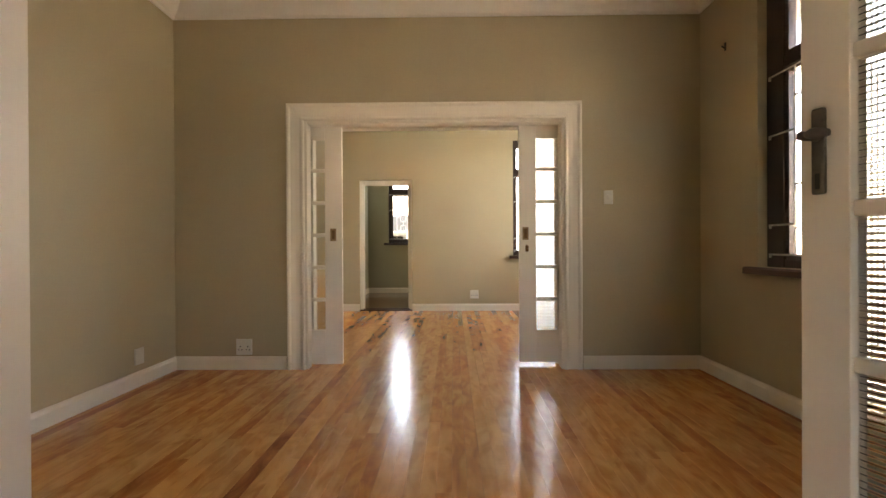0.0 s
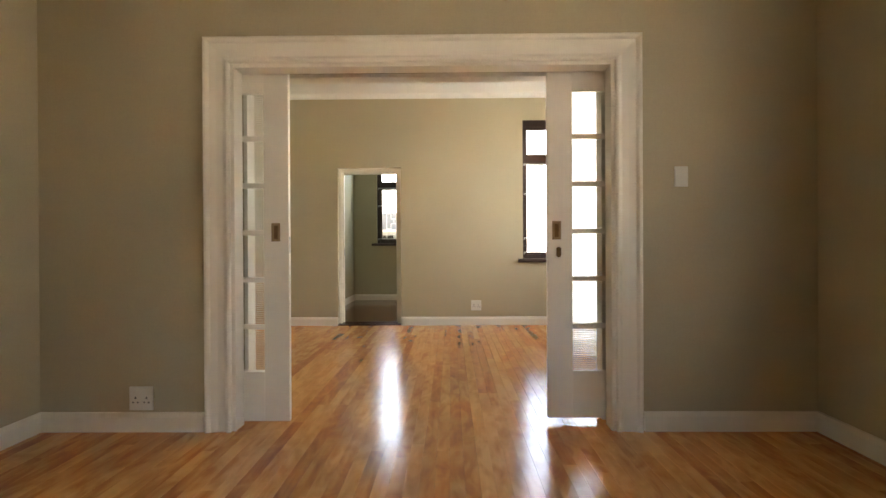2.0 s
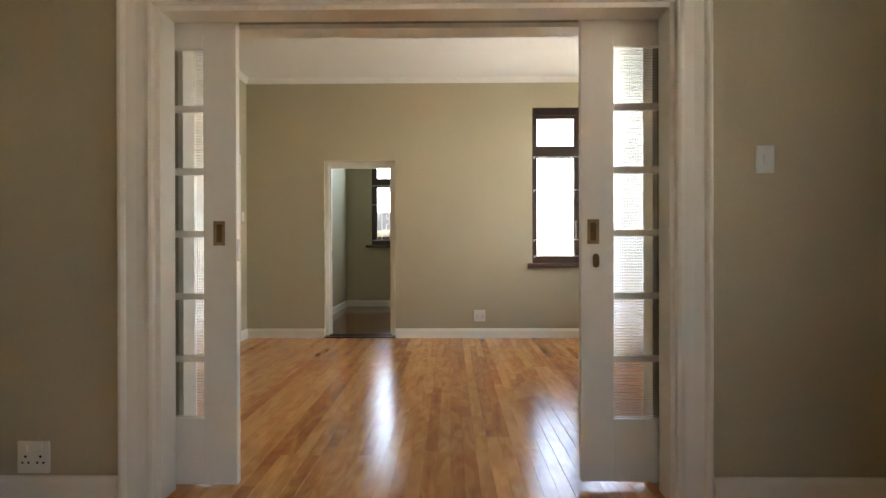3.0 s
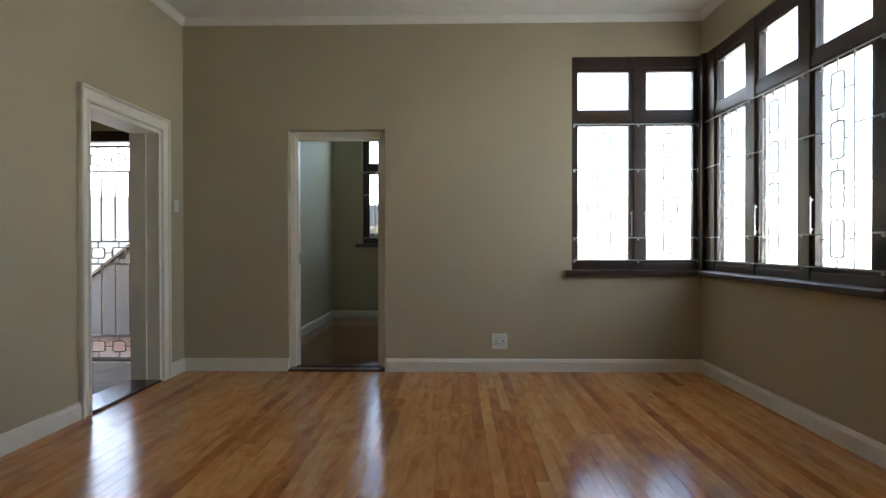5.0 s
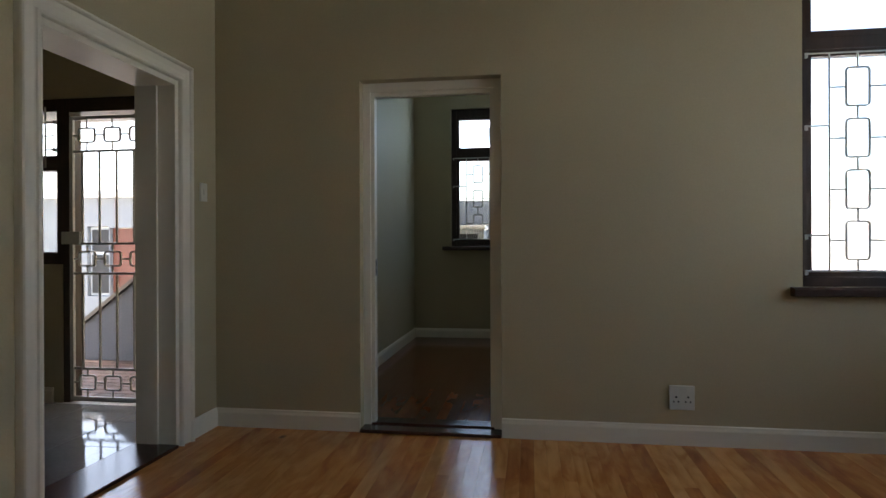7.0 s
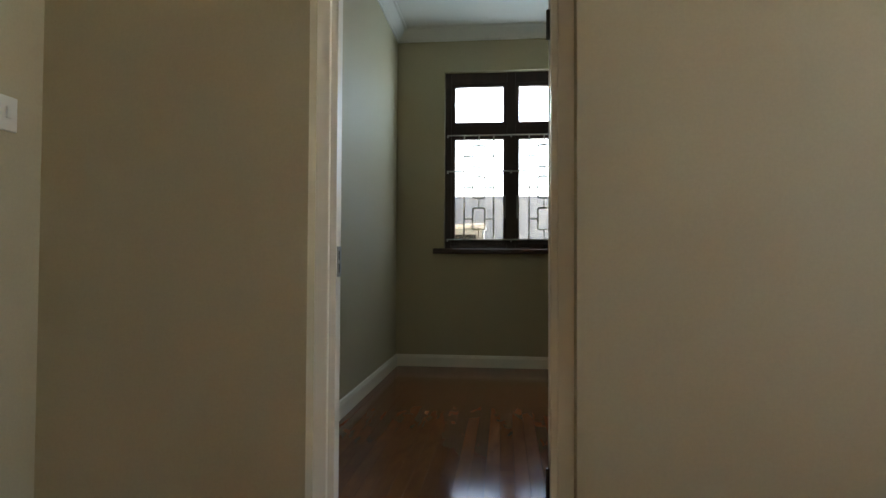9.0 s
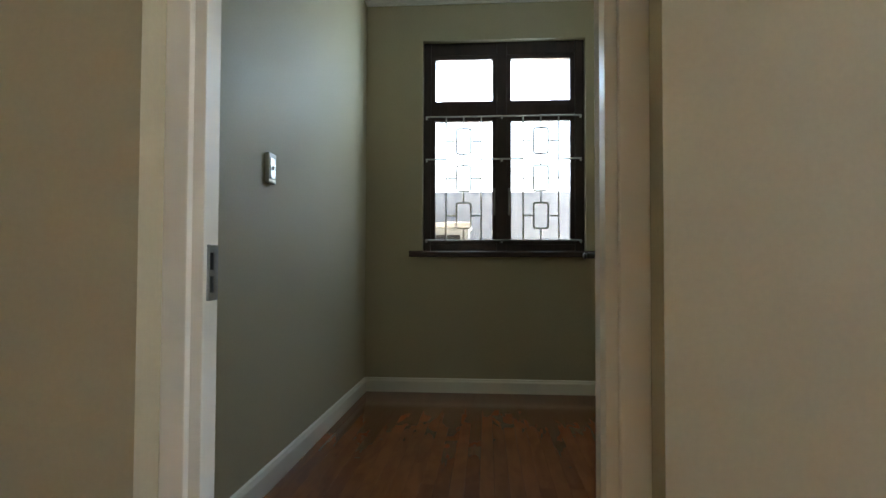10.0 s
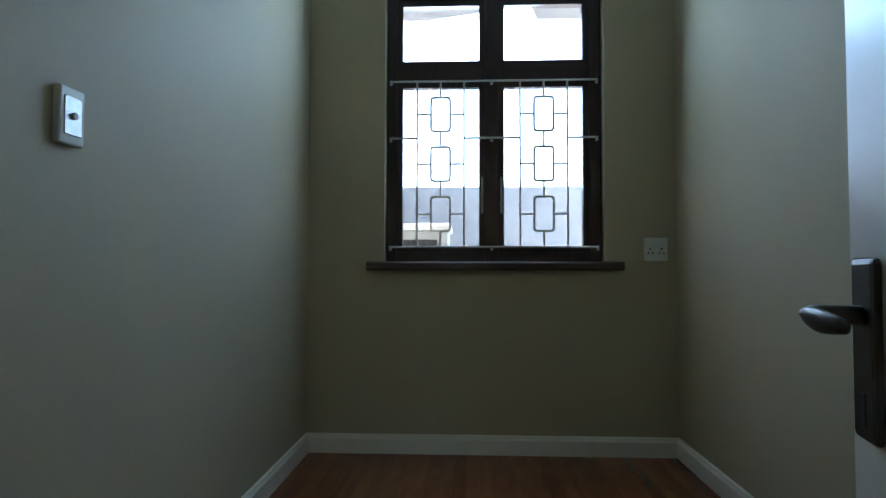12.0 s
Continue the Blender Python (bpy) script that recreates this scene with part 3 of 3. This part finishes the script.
# corner window of the second room
MB = Matrix.Translation((0, BY1 + 0.055, 0))
LB = [(1.575, 2.02), (2.17, 2.575)]
window("window_2", (1.52, 2.612), (WZ0, WZ1), LB, LOW, UP, MB, DARKWIN, (1.455, BX1 - 0.03, -0.115))
bars(LB, 0.975, 1.185, RAILS, 4, 0.064, 0.277, MB @ Matrix.Translation((0, -0.052, 0)), BARLABEL, (1.54, 2.61))
MR = Matrix(((0, 1, 0, BX1 + 0.055), (-1, 0, 0, BY1), (0, 0, 1, 0), (0, 0, 0, 1)))
LR = [(BY1 - 9.86, BY1 - 9.40), (BY1 - 9.195, BY1 - 8.717), (BY1 - 8.53, BY1 - 8.045)]
window("window_3", (0.072, BY1 - 7.90), (WZ0, WZ1), LR, LOW, UP, MR, DARKWIN, (-0.03, BY1 - 7.84, -0.115))
bars(LR, 0.975, 1.185, RAILS, 4, 0.064, 0.277, MR @ Matrix.Translation((0, -0.052, 0)), BARLABEL, (0.04, BY1 - 7.93))
bm = bmesh.new()
box(bm, 2.613, 2.75, BY1 - 0.07, BY1 + 0.12, WZ0, WZ1, 0.006)
structure("window_post", bm, DARK, "dark stained timber corner post between windows", "window")
# small room
MC = Matrix.Translation((0, CY1 + 0.10, 0))
LC = [(-0.82, -0.354), (-0.202, 0.272)]
window("window_4", (-0.915, 0.38), (1.13, 2.838), LC, (1.22, 2.193), (2.358, 2.70), MC, DARKWIN, (-1.02, 0.485, -0.15))
bars(LC, 1.217, 1.009, (0.0, 0.66, 1.009), 3, 0.096, 0.303, MC @ Matrix.Translation((0, -0.052, 0)), BARLABEL, (-0.89, 0.352), rad=0.0066)


# ---- small room's door ----
ang = math.atan2(0.158, 0.72)
MD = Matrix.Translation((SX1 - 0.055, 10.29, 0)) @ pose(0, 0, 0, 0, 0, 90) @ pose(0, 0, 0, 0, 0, -math.degrees(ang))
leaf = thing("flush_door", "plain white painted flush door standing open", "door", MD)
boxpart("leaf", (0.0, 0.735, -0.02, 0.02, 0.03, 2.06), DOORW, leaf, bev=0.003)


def lever(parent, u, z, s, material, hz=0.096, plate=(0.05, 0.165), low=0.052):
    """A long back plate with a lever that points towards the hinges; s is the side of the leaf."""
    y = 0.0205 * s
    bm = bmesh.new()
    ys = sorted((y, y + 0.009 * s))
    box(bm, u - plate[0] / 2, u + plate[0] / 2, *ys, z - plate[1] + low, z + low, 0.006)
    p = part("handle_plate", bm, material, parent, "dark metal handle plate")
    bm = bmesh.new()
    rod(bm, (u, y, z), (u, y + 0.05 * s, z), 0.009, 12)
    prev = None
    for i in range(9):
        t = i / 8
        w, h2 = 0.006 + 0.005 * math.sin(math.pi * t), 0.009 * (1 - 0.5 * t)
        cx, cy = u + 0.012 - hz * t, y + (0.05 + 0.006 * math.sin(math.pi * t)) * s
        ring = [bm.verts.new((cx, cy + h2 * math.cos(a) * 0.7, z - 0.004 * t + w * math.sin(a))) for a in [k * math.pi / 4 for k in range(8)]]
        if prev:
            for k in range(8):
                bm.faces.new((prev[k - 1], prev[k], ring[k], ring[k - 1]))
        else:
            bm.faces.new(ring)
        prev = ring
    bm.faces.new(prev[::-1])
    part("lever", bm, material, parent, "curved metal lever", smooth=True)
    boxpart("keyhole", (u - 0.005, u + 0.005, min(y + 0.0085 * s, y + 0.0097 * s), max(y + 0.0085 * s, y + 0.0097 * s), z - 0.10, z - 0.07), BLACK, p, bev=0)


lever(leaf, 0.735 - 0.05, 1.036, 1, BRONZE)
lever(leaf, 0.735 - 0.05, 1.036, -1, BRONZE)
for z in (0.25, 1.8):
    bm = bmesh.new()
    rod(bm, (-0.004, 0.02, z - 0.05), (-0.004, 0.02, z + 0.05), 0.007, 10)
    part("hinge", bm, BRONZE, leaf, "dark metal butt hinge")

# ---- doors at the walk's start ----
fr_r = glazed_leaf("french_door", "white glazed door with reeded panes standing open", 0.82, 0.012, 2.12, 0.105, 2, 6, 0.262, 1.95,
                   Matrix.Translation((1.262, 1.70, 0)) @ pose(0, 0, 0, 0, 0, -73))
lever(fr_r, 0.045, 1.245, -1, BRONZEL, hz=-0.05, plate=(0.03, 0.165), low=0.055)
fr_l = glazed_leaf("french_door", "white glazed door with reeded panes standing open", 0.82, 0.012, 2.12, 0.105, 2, 6, 0.262, 1.95,
                   Matrix.Translation((-0.32, 1.68, 0)) @ pose(0, 0, 0, 0, 0, -101))
lining("door_frame_5", [(-0.44, -0.40, 0.598, 0.852, 0, 2.16), (1.44, 1.48, 0.598, 0.852, 0, 2.16), (-0.40, 1.44, 0.598, 0.852, 2.12, 2.16)])


# ---- sockets and switches ----
def socket(label, m, group="wall sockets"):
    """Square plate: two rockers over two three-pin outlets; local -y faces the room."""
    s = thing("wall_socket", label, "socket", m, group)
    boxpart("plate", (-0.068, 0.068, -0.012, 0, -0.068, 0.068), PLAST, s, bev=0.004)
    for u in (-0.032, 0.032):
        boxpart("rocker", (u - 0.009, u + 0.009, -0.016, -0.0115, 0.026, 0.052), PLAST, s, bev=0.002)
        bm = bmesh.new()
        for a, b, r in ((0, 0.010, 0.0058), (-0.013, -0.016, 0.005), (0.013, -0.016, 0.005)):
            rod(bm, (u + a, -0.0128, b - 0.006), (u + a, -0.006, b - 0.006), r, 10)
        part("pin_holes", bm, BLACK, s, "dark pin holes")
    return s


def switch(label, m, w=0.075, h=0.115):
    s = thing("light_switch", label, "light switch", m, "light switches")
    boxpart("plate", (-w / 2, w / 2, -0.012, 0, -h / 2, h / 2), PLAST, s, bev=0.004)
    boxpart("rocker", (-0.011, 0.011, -0.017, -0.0115, -0.016, 0.02), PLAST, s, bev=0.003)
    return s


def on_x(x, y, z, side):
    """On a wall that faces x: side 1 faces +x, -1 faces -x."""
    return Matrix.Translation((x, y, z)) @ pose(0, 0, 0, 0, 0, 90 * side)


socket("white plastic double wall socket above the baseboard", Matrix.Translation((-1.237, AY1, 0.192)))
socket("white plastic double wall socket above the baseboard", Matrix.Translation((0.885, BY1, 0.265)))
socket("white plastic double wall socket beside the window", Matrix.Translation((0.675, CY1, 1.20)))
boxs = thing("blank_plate", "plain white plastic cover plate above the baseboard", "cover plate", on_x(AX0, 4.93, 0.225, 1))
boxpart("plate", (-0.06, 0.06, -0.014, 0, -0.06, 0.06), PLAST, boxs, bev=0.004)
switch("white plastic light switch on the beige wall", Matrix.Translation((1.858, AY1, 1.447)))
switch("white plastic light switch beside the lobby doorway", on_x(BX0, 9.97, 1.45, 1), 0.07, 0.11)
sw = thing("dimmer_switch", "white dimmer switch with chrome centre plate", "light switch", on_x(CX0, 11.775, 1.442, 1))
boxpart("plate", (-0.044, 0.044, -0.02, 0, -0.068, 0.068), PLAST, sw, bev=0.005)
boxpart("insert", (-0.031, 0.031, -0.0225, -0.0195, -0.046, 0.046), STEEL, sw, "shiny chrome insert", bev=0.002)
bm = bmesh.new()
rod(bm, (0, -0.018, 0), (0, -0.029, 0), 0.009, 14)
part("knob", bm, PLAST, sw)
hook = thing("wall_bracket", "small dark metal wall bracket on a patched spot", "bracket", on_x(AX1, 5.06, 2.55, -1))
bm = bmesh.new()
box(bm, -0.012, 0.012, -0.006, 0, -0.03, 0.03, 0.002)
rod(bm, (0, -0.004, -0.012), (0, -0.03, 0.004), 0.006)
part("hook", bm, BRONZE, hook)

# ---- lobby: dark entrance frame, security gate ----
ef = tagged(new("entrance_frame"), "dark stained timber entrance frame with a sidelight", "door frame", kind="structure")
for d in ((-3.86, -3.80, 1.0, 2.2), (-3.35, -3.25, 0, 2.2), (-2.38, -2.30, 0, 2.2)):
    boxpart("post", (d[0], d[1], 10.49, 10.61, d[2], d[3]), DARK, ef)
for d in ((-3.80, -3.35, 2.11, 2.2), (-3.80, -3.35, 1.0, 1.09), (-3.80, -3.35, 1.68, 1.79), (-3.25, -2.38, 2.1, 2.2)):
    boxpart("rail", (d[0], d[1], 10.495, 10.605, d[2], d[3]), DARK, ef)
for z0, z1 in ((1.09, 1.68), (1.79, 2.11)):
    p = boxpart("pane", (-3.80, -3.35, 10.548, 10.552, z0, z1), GLASS, ef, "clear glass pane", bev=0)
    p.visible_shadow = False
side_bars = thing("burglar_bars", "white painted steel burglar bars across the lobby sidelight", "burglar bars", Matrix.Translation((0, 10.478, 0)), "window burglar bars")
for z in (1.83, 1.93, 2.03):
    bm = bmesh.new()
    rod(bm, (-3.82, 0, z), (-3.36, 0, z), 0.006)
    part("rail", bm, IRONW, side_bars)
for u in (-3.74, -3.60, -3.43):
    bm = bmesh.new()
    rod(bm, (u, 0, 1.70), (u, 0, 2.14), 0.006)
    part("upright", bm, IRONW, side_bars)
for u in (-3.82, -3.36):
    for z in (1.83, 2.03):
        boxpart("bracket", (u - 0.008, u + 0.008, -0.006, 0.0165, z - 0.014, z + 0.014), IRONW, side_bars, bev=0.002)
gate = thing("security_gate", "white painted steel security gate, shut across the entrance", "security gate", Matrix.Translation((0, 10.47, 0)))
GX0, GX1 = -3.22, -2.36
for d in ((GX0, GX0 + 0.025, 0.03, 2.06), (GX1 - 0.025, GX1, 0.03, 2.06), (GX0 + 0.025, GX1 - 0.025, 2.035, 2.06), (GX0 + 0.025, GX1 - 0.025, 0.03, 0.055)):
    boxpart("gate_frame", (d[0], d[1], -0.012, 0.012, d[2], d[3]), IRONW, gate)
for z in (1.81, 1.148, 0.935, 0.255):
    boxpart("rail", (GX0 + 0.025, GX1 - 0.025, -0.008, 0.008, z - 0.008, z + 0.008), IRONW, gate, bev=0.002)
for i in range(6):
    u = GX0 + 0.095 + i * 0.134
    for a, b in ((0.263, 0.927), (1.156, 1.802)):
        boxpart("upright", (u - 0.006, u + 0.006, -0.006, 0.006, a, b), IRONW, gate, bev=0)
for zc, zt, zb in ((1.925, 2.035, 1.818), (1.04, 1.14, 0.943), (0.155, 0.247, 0.055)):
    for i in range(4):
        u = GX0 + 0.13 + i * 0.2
        bm = bmesh.new()
        loop_rod(bm, round_rect(u, zc, 0.125, 0.1, 0.02), 0.006)
        part("square", bm, IRONW, gate)
        ties = [((u, zt), (u, zc + 0.05)), ((u, zb), (u, zc - 0.05)), ((u + 0.062, zc), (min(u + 0.138, GX1 - 0.02), zc))]
        for p, q in ties + ([((GX0 + 0.02, zc), (u - 0.062, zc))] if i == 0 else []):
            bm = bmesh.new()
            rod(bm, (p[0], 0, p[1]), (q[0], 0, q[1]), 0.006)
            part("tie", bm, IRONW, gate)
boxpart("lock_box", (GX0 - 0.06, GX0 + 0.085, -0.022, 0.022, 1.145, 1.235), IRONW, gate, "pale steel lock box", bev=0.004)

# ---- outside ----
bm = bmesh.new()
box(bm, -400, 400, -400, 400, -0.8, -0.6)
structure("ground", bm, GROUND, "pale paved yard", "ground")
bm = bmesh.new()
for d in ((-2.6, 3.3, -2.6, 0.6), (-2.3, 3.1, 0.6, 5.7), (-4.6, 2.89, 5.7, 10.65), (CX0 - 0.2, CX1 + 0.2, 10.65, CY1 + 0.25)):
    box(bm, *d, -0.62, -0.03)
structure("foundation", bm, PLASTER, "plastered house base", "foundation")
bm = bmesh.new()
box(bm, -5.2, -1.6, 10.652, 12.0, -0.6, -0.03)
structure("porch", bm, JOINT, "porch slab under brick pavers", "porch")
# the last slab, the porch roof, is stretched left unseen to shade the porch
for k, d in enumerate(((CX0 - 0.3, CX1 + 0.5, CY1 + 0.25, CY1 + 0.95, 2.98, 3.12), (2.89, 3.55, 5.0, 10.9, 2.98, 3.095), (2.88, 3.4, 0.5, 5.0, 2.98, 3.095),
                       (1.05, 2.888, 10.302, 10.9, 2.98, 3.095), (-9.0, -1.6, 10.652, 12.2, 2.42, 2.52))):
    bm = bmesh.new()
    box(bm, *d, 0.01)
    structure(f"eave_{k + 1}", bm, PLGREY if k != 4 else ROOF, "boarded roof eave", "eave")
# same white wall as boundary_wall_4, coloured darker to keep the yard dim
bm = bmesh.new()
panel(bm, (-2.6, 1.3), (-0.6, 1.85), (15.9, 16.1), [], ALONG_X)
structure("boundary_wall_1", bm, PLDIM, "white plastered boundary wall, its shade put into a grey colour", "boundary wall")
bm = bmesh.new()
panel(bm, (1.3, 6.2), (-0.6, 1.85), (15.9, 16.1), [], ALONG_X)
structure("boundary_wall_4", bm, PLASTER, "white plastered boundary wall", "boundary wall")
bm = bmesh.new()
panel(bm, (-2.6, 16.1), (-0.6, 2.0), (6.2, 6.4), [], ALONG_Y)
structure("boundary_wall_2", bm, PLASTER, "white plastered boundary wall", "boundary wall")
# white wall too, with its shade in the colour
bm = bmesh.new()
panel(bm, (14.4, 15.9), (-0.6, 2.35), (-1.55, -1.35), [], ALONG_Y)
structure("boundary_wall_3", bm, PLDIM, "white plastered yard wall", "boundary wall")
cab = thing("outdoor_cabinet", "grey metal outdoor cabinet in the yard", "cabinet", Matrix.Translation((-0.95, 15.0, -0.6)))
boxpart("body", (-0.38, 0.38, -0.25, 0.25, 0.0, 1.97), CABINET, cab, bev=0.01)
boxpart("lid", (-0.40, 0.40, -0.27, 0.27, 1.97, 2.02), PLASTER, cab, "pale flat lid", bev=0.006)
boxpart("front_panel", (-0.30, 0.30, -0.262, -0.25, 1.3, 1.9), BLACK, cab, "dark front panel", bev=0.002)
# stair parapet and neighbouring house seen through the gate
bm = bmesh.new()
for a, b in ((12.0, 12.15),):
    pts = ((-5.6, -0.6), (-2.0, -0.6), (-2.0, 2.18), (-5.6, -0.6 + 0.02))
    va, vb = [bm.verts.new((x, a, z)) for x, z in pts], [bm.verts.new((x, b, z)) for x, z in pts]
    bm.faces.new(va), bm.faces.new(vb[::-1])
    for i in range(4):
        bm.faces.new((va[i - 1], va[i], vb[i], vb[i - 1]))
stair = structure("stair_parapet", bm, PLGREY, "grey plastered parapet rising with outdoor stairs", "parapet")
bm = bmesh.new()
dd = Vector((3.6, 0, 2.76)).normalized()
up = Vector((-dd.z, 0, dd.x)) * 0.035
a, b = Vector((-5.6, 11.97, -0.575)), Vector((-2.0, 11.97, 2.185))
vs = [bm.verts.new(p + o + w) for p in (a, b) for o in (Vector(), up) for w in (Vector(), Vector((0, 0.21, 0)))]
for q in ((0, 1, 3, 2), (4, 6, 7, 5), (0, 4, 5, 1), (2, 3, 7, 6), (0, 2, 6, 4), (1, 5, 7, 3)):
    bm.faces.new([vs[i] for i in q])
part("coping", bm, BRONZE, stair, "dark sloping coping")
nb = thing("neighbouring_house", "white plastered house with a red-brown door", "house", Matrix.Translation((0, 17.0, 0)))
# white house wall, coloured grey to hold down the outdoor brightness
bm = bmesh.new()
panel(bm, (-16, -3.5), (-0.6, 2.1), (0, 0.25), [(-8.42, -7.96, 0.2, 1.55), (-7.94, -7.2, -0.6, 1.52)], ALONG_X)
part("wall", bm, PLDIM, nb)
bm = bmesh.new()
box(bm, -16.2, -3.3, -0.15, 3, 2.1, 2.22, 0.01)
part("roof", bm, PLASTER, nb)
d = boxpart("door", (-7.93, -7.21, 0.08, 0.13, -0.6, 1.51), REDDOOR, nb, "red-brown panelled door")
bm = bmesh.new()
rod(bm, (-7.82, 0.05, 0.45), (-7.82, 0.05, 0.6), 0.015)
part("handle", bm, BRASS, d)
wv = boxpart("window", (-8.41, -7.97, 0.08, 0.12, 0.21, 1.54), CABINET, nb, "grey framed window")
boxpart("pane", (-8.37, -8.01, 0.07, 0.079, 0.26, 1.0), BLACK, wv, "dark glass pane", bev=0)
boxpart("pane", (-8.37, -8.01, 0.07, 0.079, 1.06, 1.49), BLACK, wv, "dark glass pane", bev=0)

# ---- floors, piece by piece ----
MESHES = {}


def piece(name, w, l, h, material, bev):
    key = (name, round(w, 3), round(l, 2), material.name)
    if key not in MESHES:
        bm = bmesh.new()
        x, y = w / 2, l / 2
        lo = [bm.verts.new((a * x, b * y, -h)) for a, b in ((-1, -1), (1, -1), (1, 1), (-1, 1))]
        md = [bm.verts.new((a * x, b * y, -bev)) for a, b in ((-1, -1), (1, -1), (1, 1), (-1, 1))]
        hi = [bm.verts.new((a * (x - bev), b * (y - bev), 0)) for a, b in ((-1, -1), (1, -1), (1, 1), (-1, 1))]
        bm.faces.new(hi)
        for r0, r1 in ((lo, md), (md, hi)):
            for i in range(4):
                bm.faces.new((r0[i - 1], r0[i], r1[i], r1[i - 1]))
        MESHES[key] = finish(name, bm, material)
    return MESHES[key]


def board_floor(name, x0, x1, y0, y1, material, label, width=0.068):
    bm = bmesh.new()
    box(bm, x0, x1, y0, y1, -0.03, -0.004)
    base = structure(name, bm, JOINT, label, "floor")
    rng = random.Random(len(name) + int(y0 * 10))
    x = x0
    while x < x1 - 0.01:
        w = min(width, x1 - x)
        y = y0
        first = True
        while y < y1 - 0.001:
            l = round(rng.uniform(0.6, 3.6) if first else rng.uniform(1.9, 4.0), 1)
            first = False
            if y1 - y - l < 0.45:
                l = y1 - y
            ob = new("board", piece("board", w - 0.0004, l - 0.0004, 0.004, material, 0.0005))
            ob.location = (x + w / 2, y + l / 2, rng.uniform(-0.0004, 0.0))
            ob.parent = base
            y += l
        x += w


def tile_floor(name, x0, x1, y0, y1, z, w, l, material, label, gap=0.004, off=0.0):
    bm = bmesh.new()
    box(bm, x0, x1, y0, y1, z - 0.03, z - 0.006)
    base = structure(name, bm, PLGREY, label, "floor")
    i, y = 0, y0
    while y < y1 - 0.01:
        dl = min(l, y1 - y)
        x = x0 - (off * w if i % 2 else 0)
        while x < x1 - 0.01:
            a, b = max(x, x0), min(x + w, x1)
            if b - a > 0.02:
                ob = new("tile", piece("tile", b - a - gap, dl - gap, 0.006, material, 0.0015))
                ob.location = ((a + b) / 2, y + dl / 2, z)
                ob.parent = base
            x += w
        y, i = y + dl, i + 1


board_floor("floor_1", BX0, BX1, 0.60, BY1, FLOOR, "glossy varnished honey-coloured wooden board floor")
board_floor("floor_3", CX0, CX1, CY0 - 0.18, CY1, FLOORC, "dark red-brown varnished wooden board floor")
board_floor("floor_4", -2.4, 3.1, -2.4, 0.60, FLOOR, "glossy varnished honey-coloured wooden board floor", 0.16)
tile_floor("floor_5", -4.4, BX0 - 0.23, 7.4, 10.47, 0.0, 0.45, 0.45, TILE, "polished grey tile floor of the lobby")
tile_floor("floor_6", -5.2, -1.6, 10.652, 12.0, 0.004, 0.22, 0.11, TERRA, "brick paver porch floor", 0.008, 0.5)
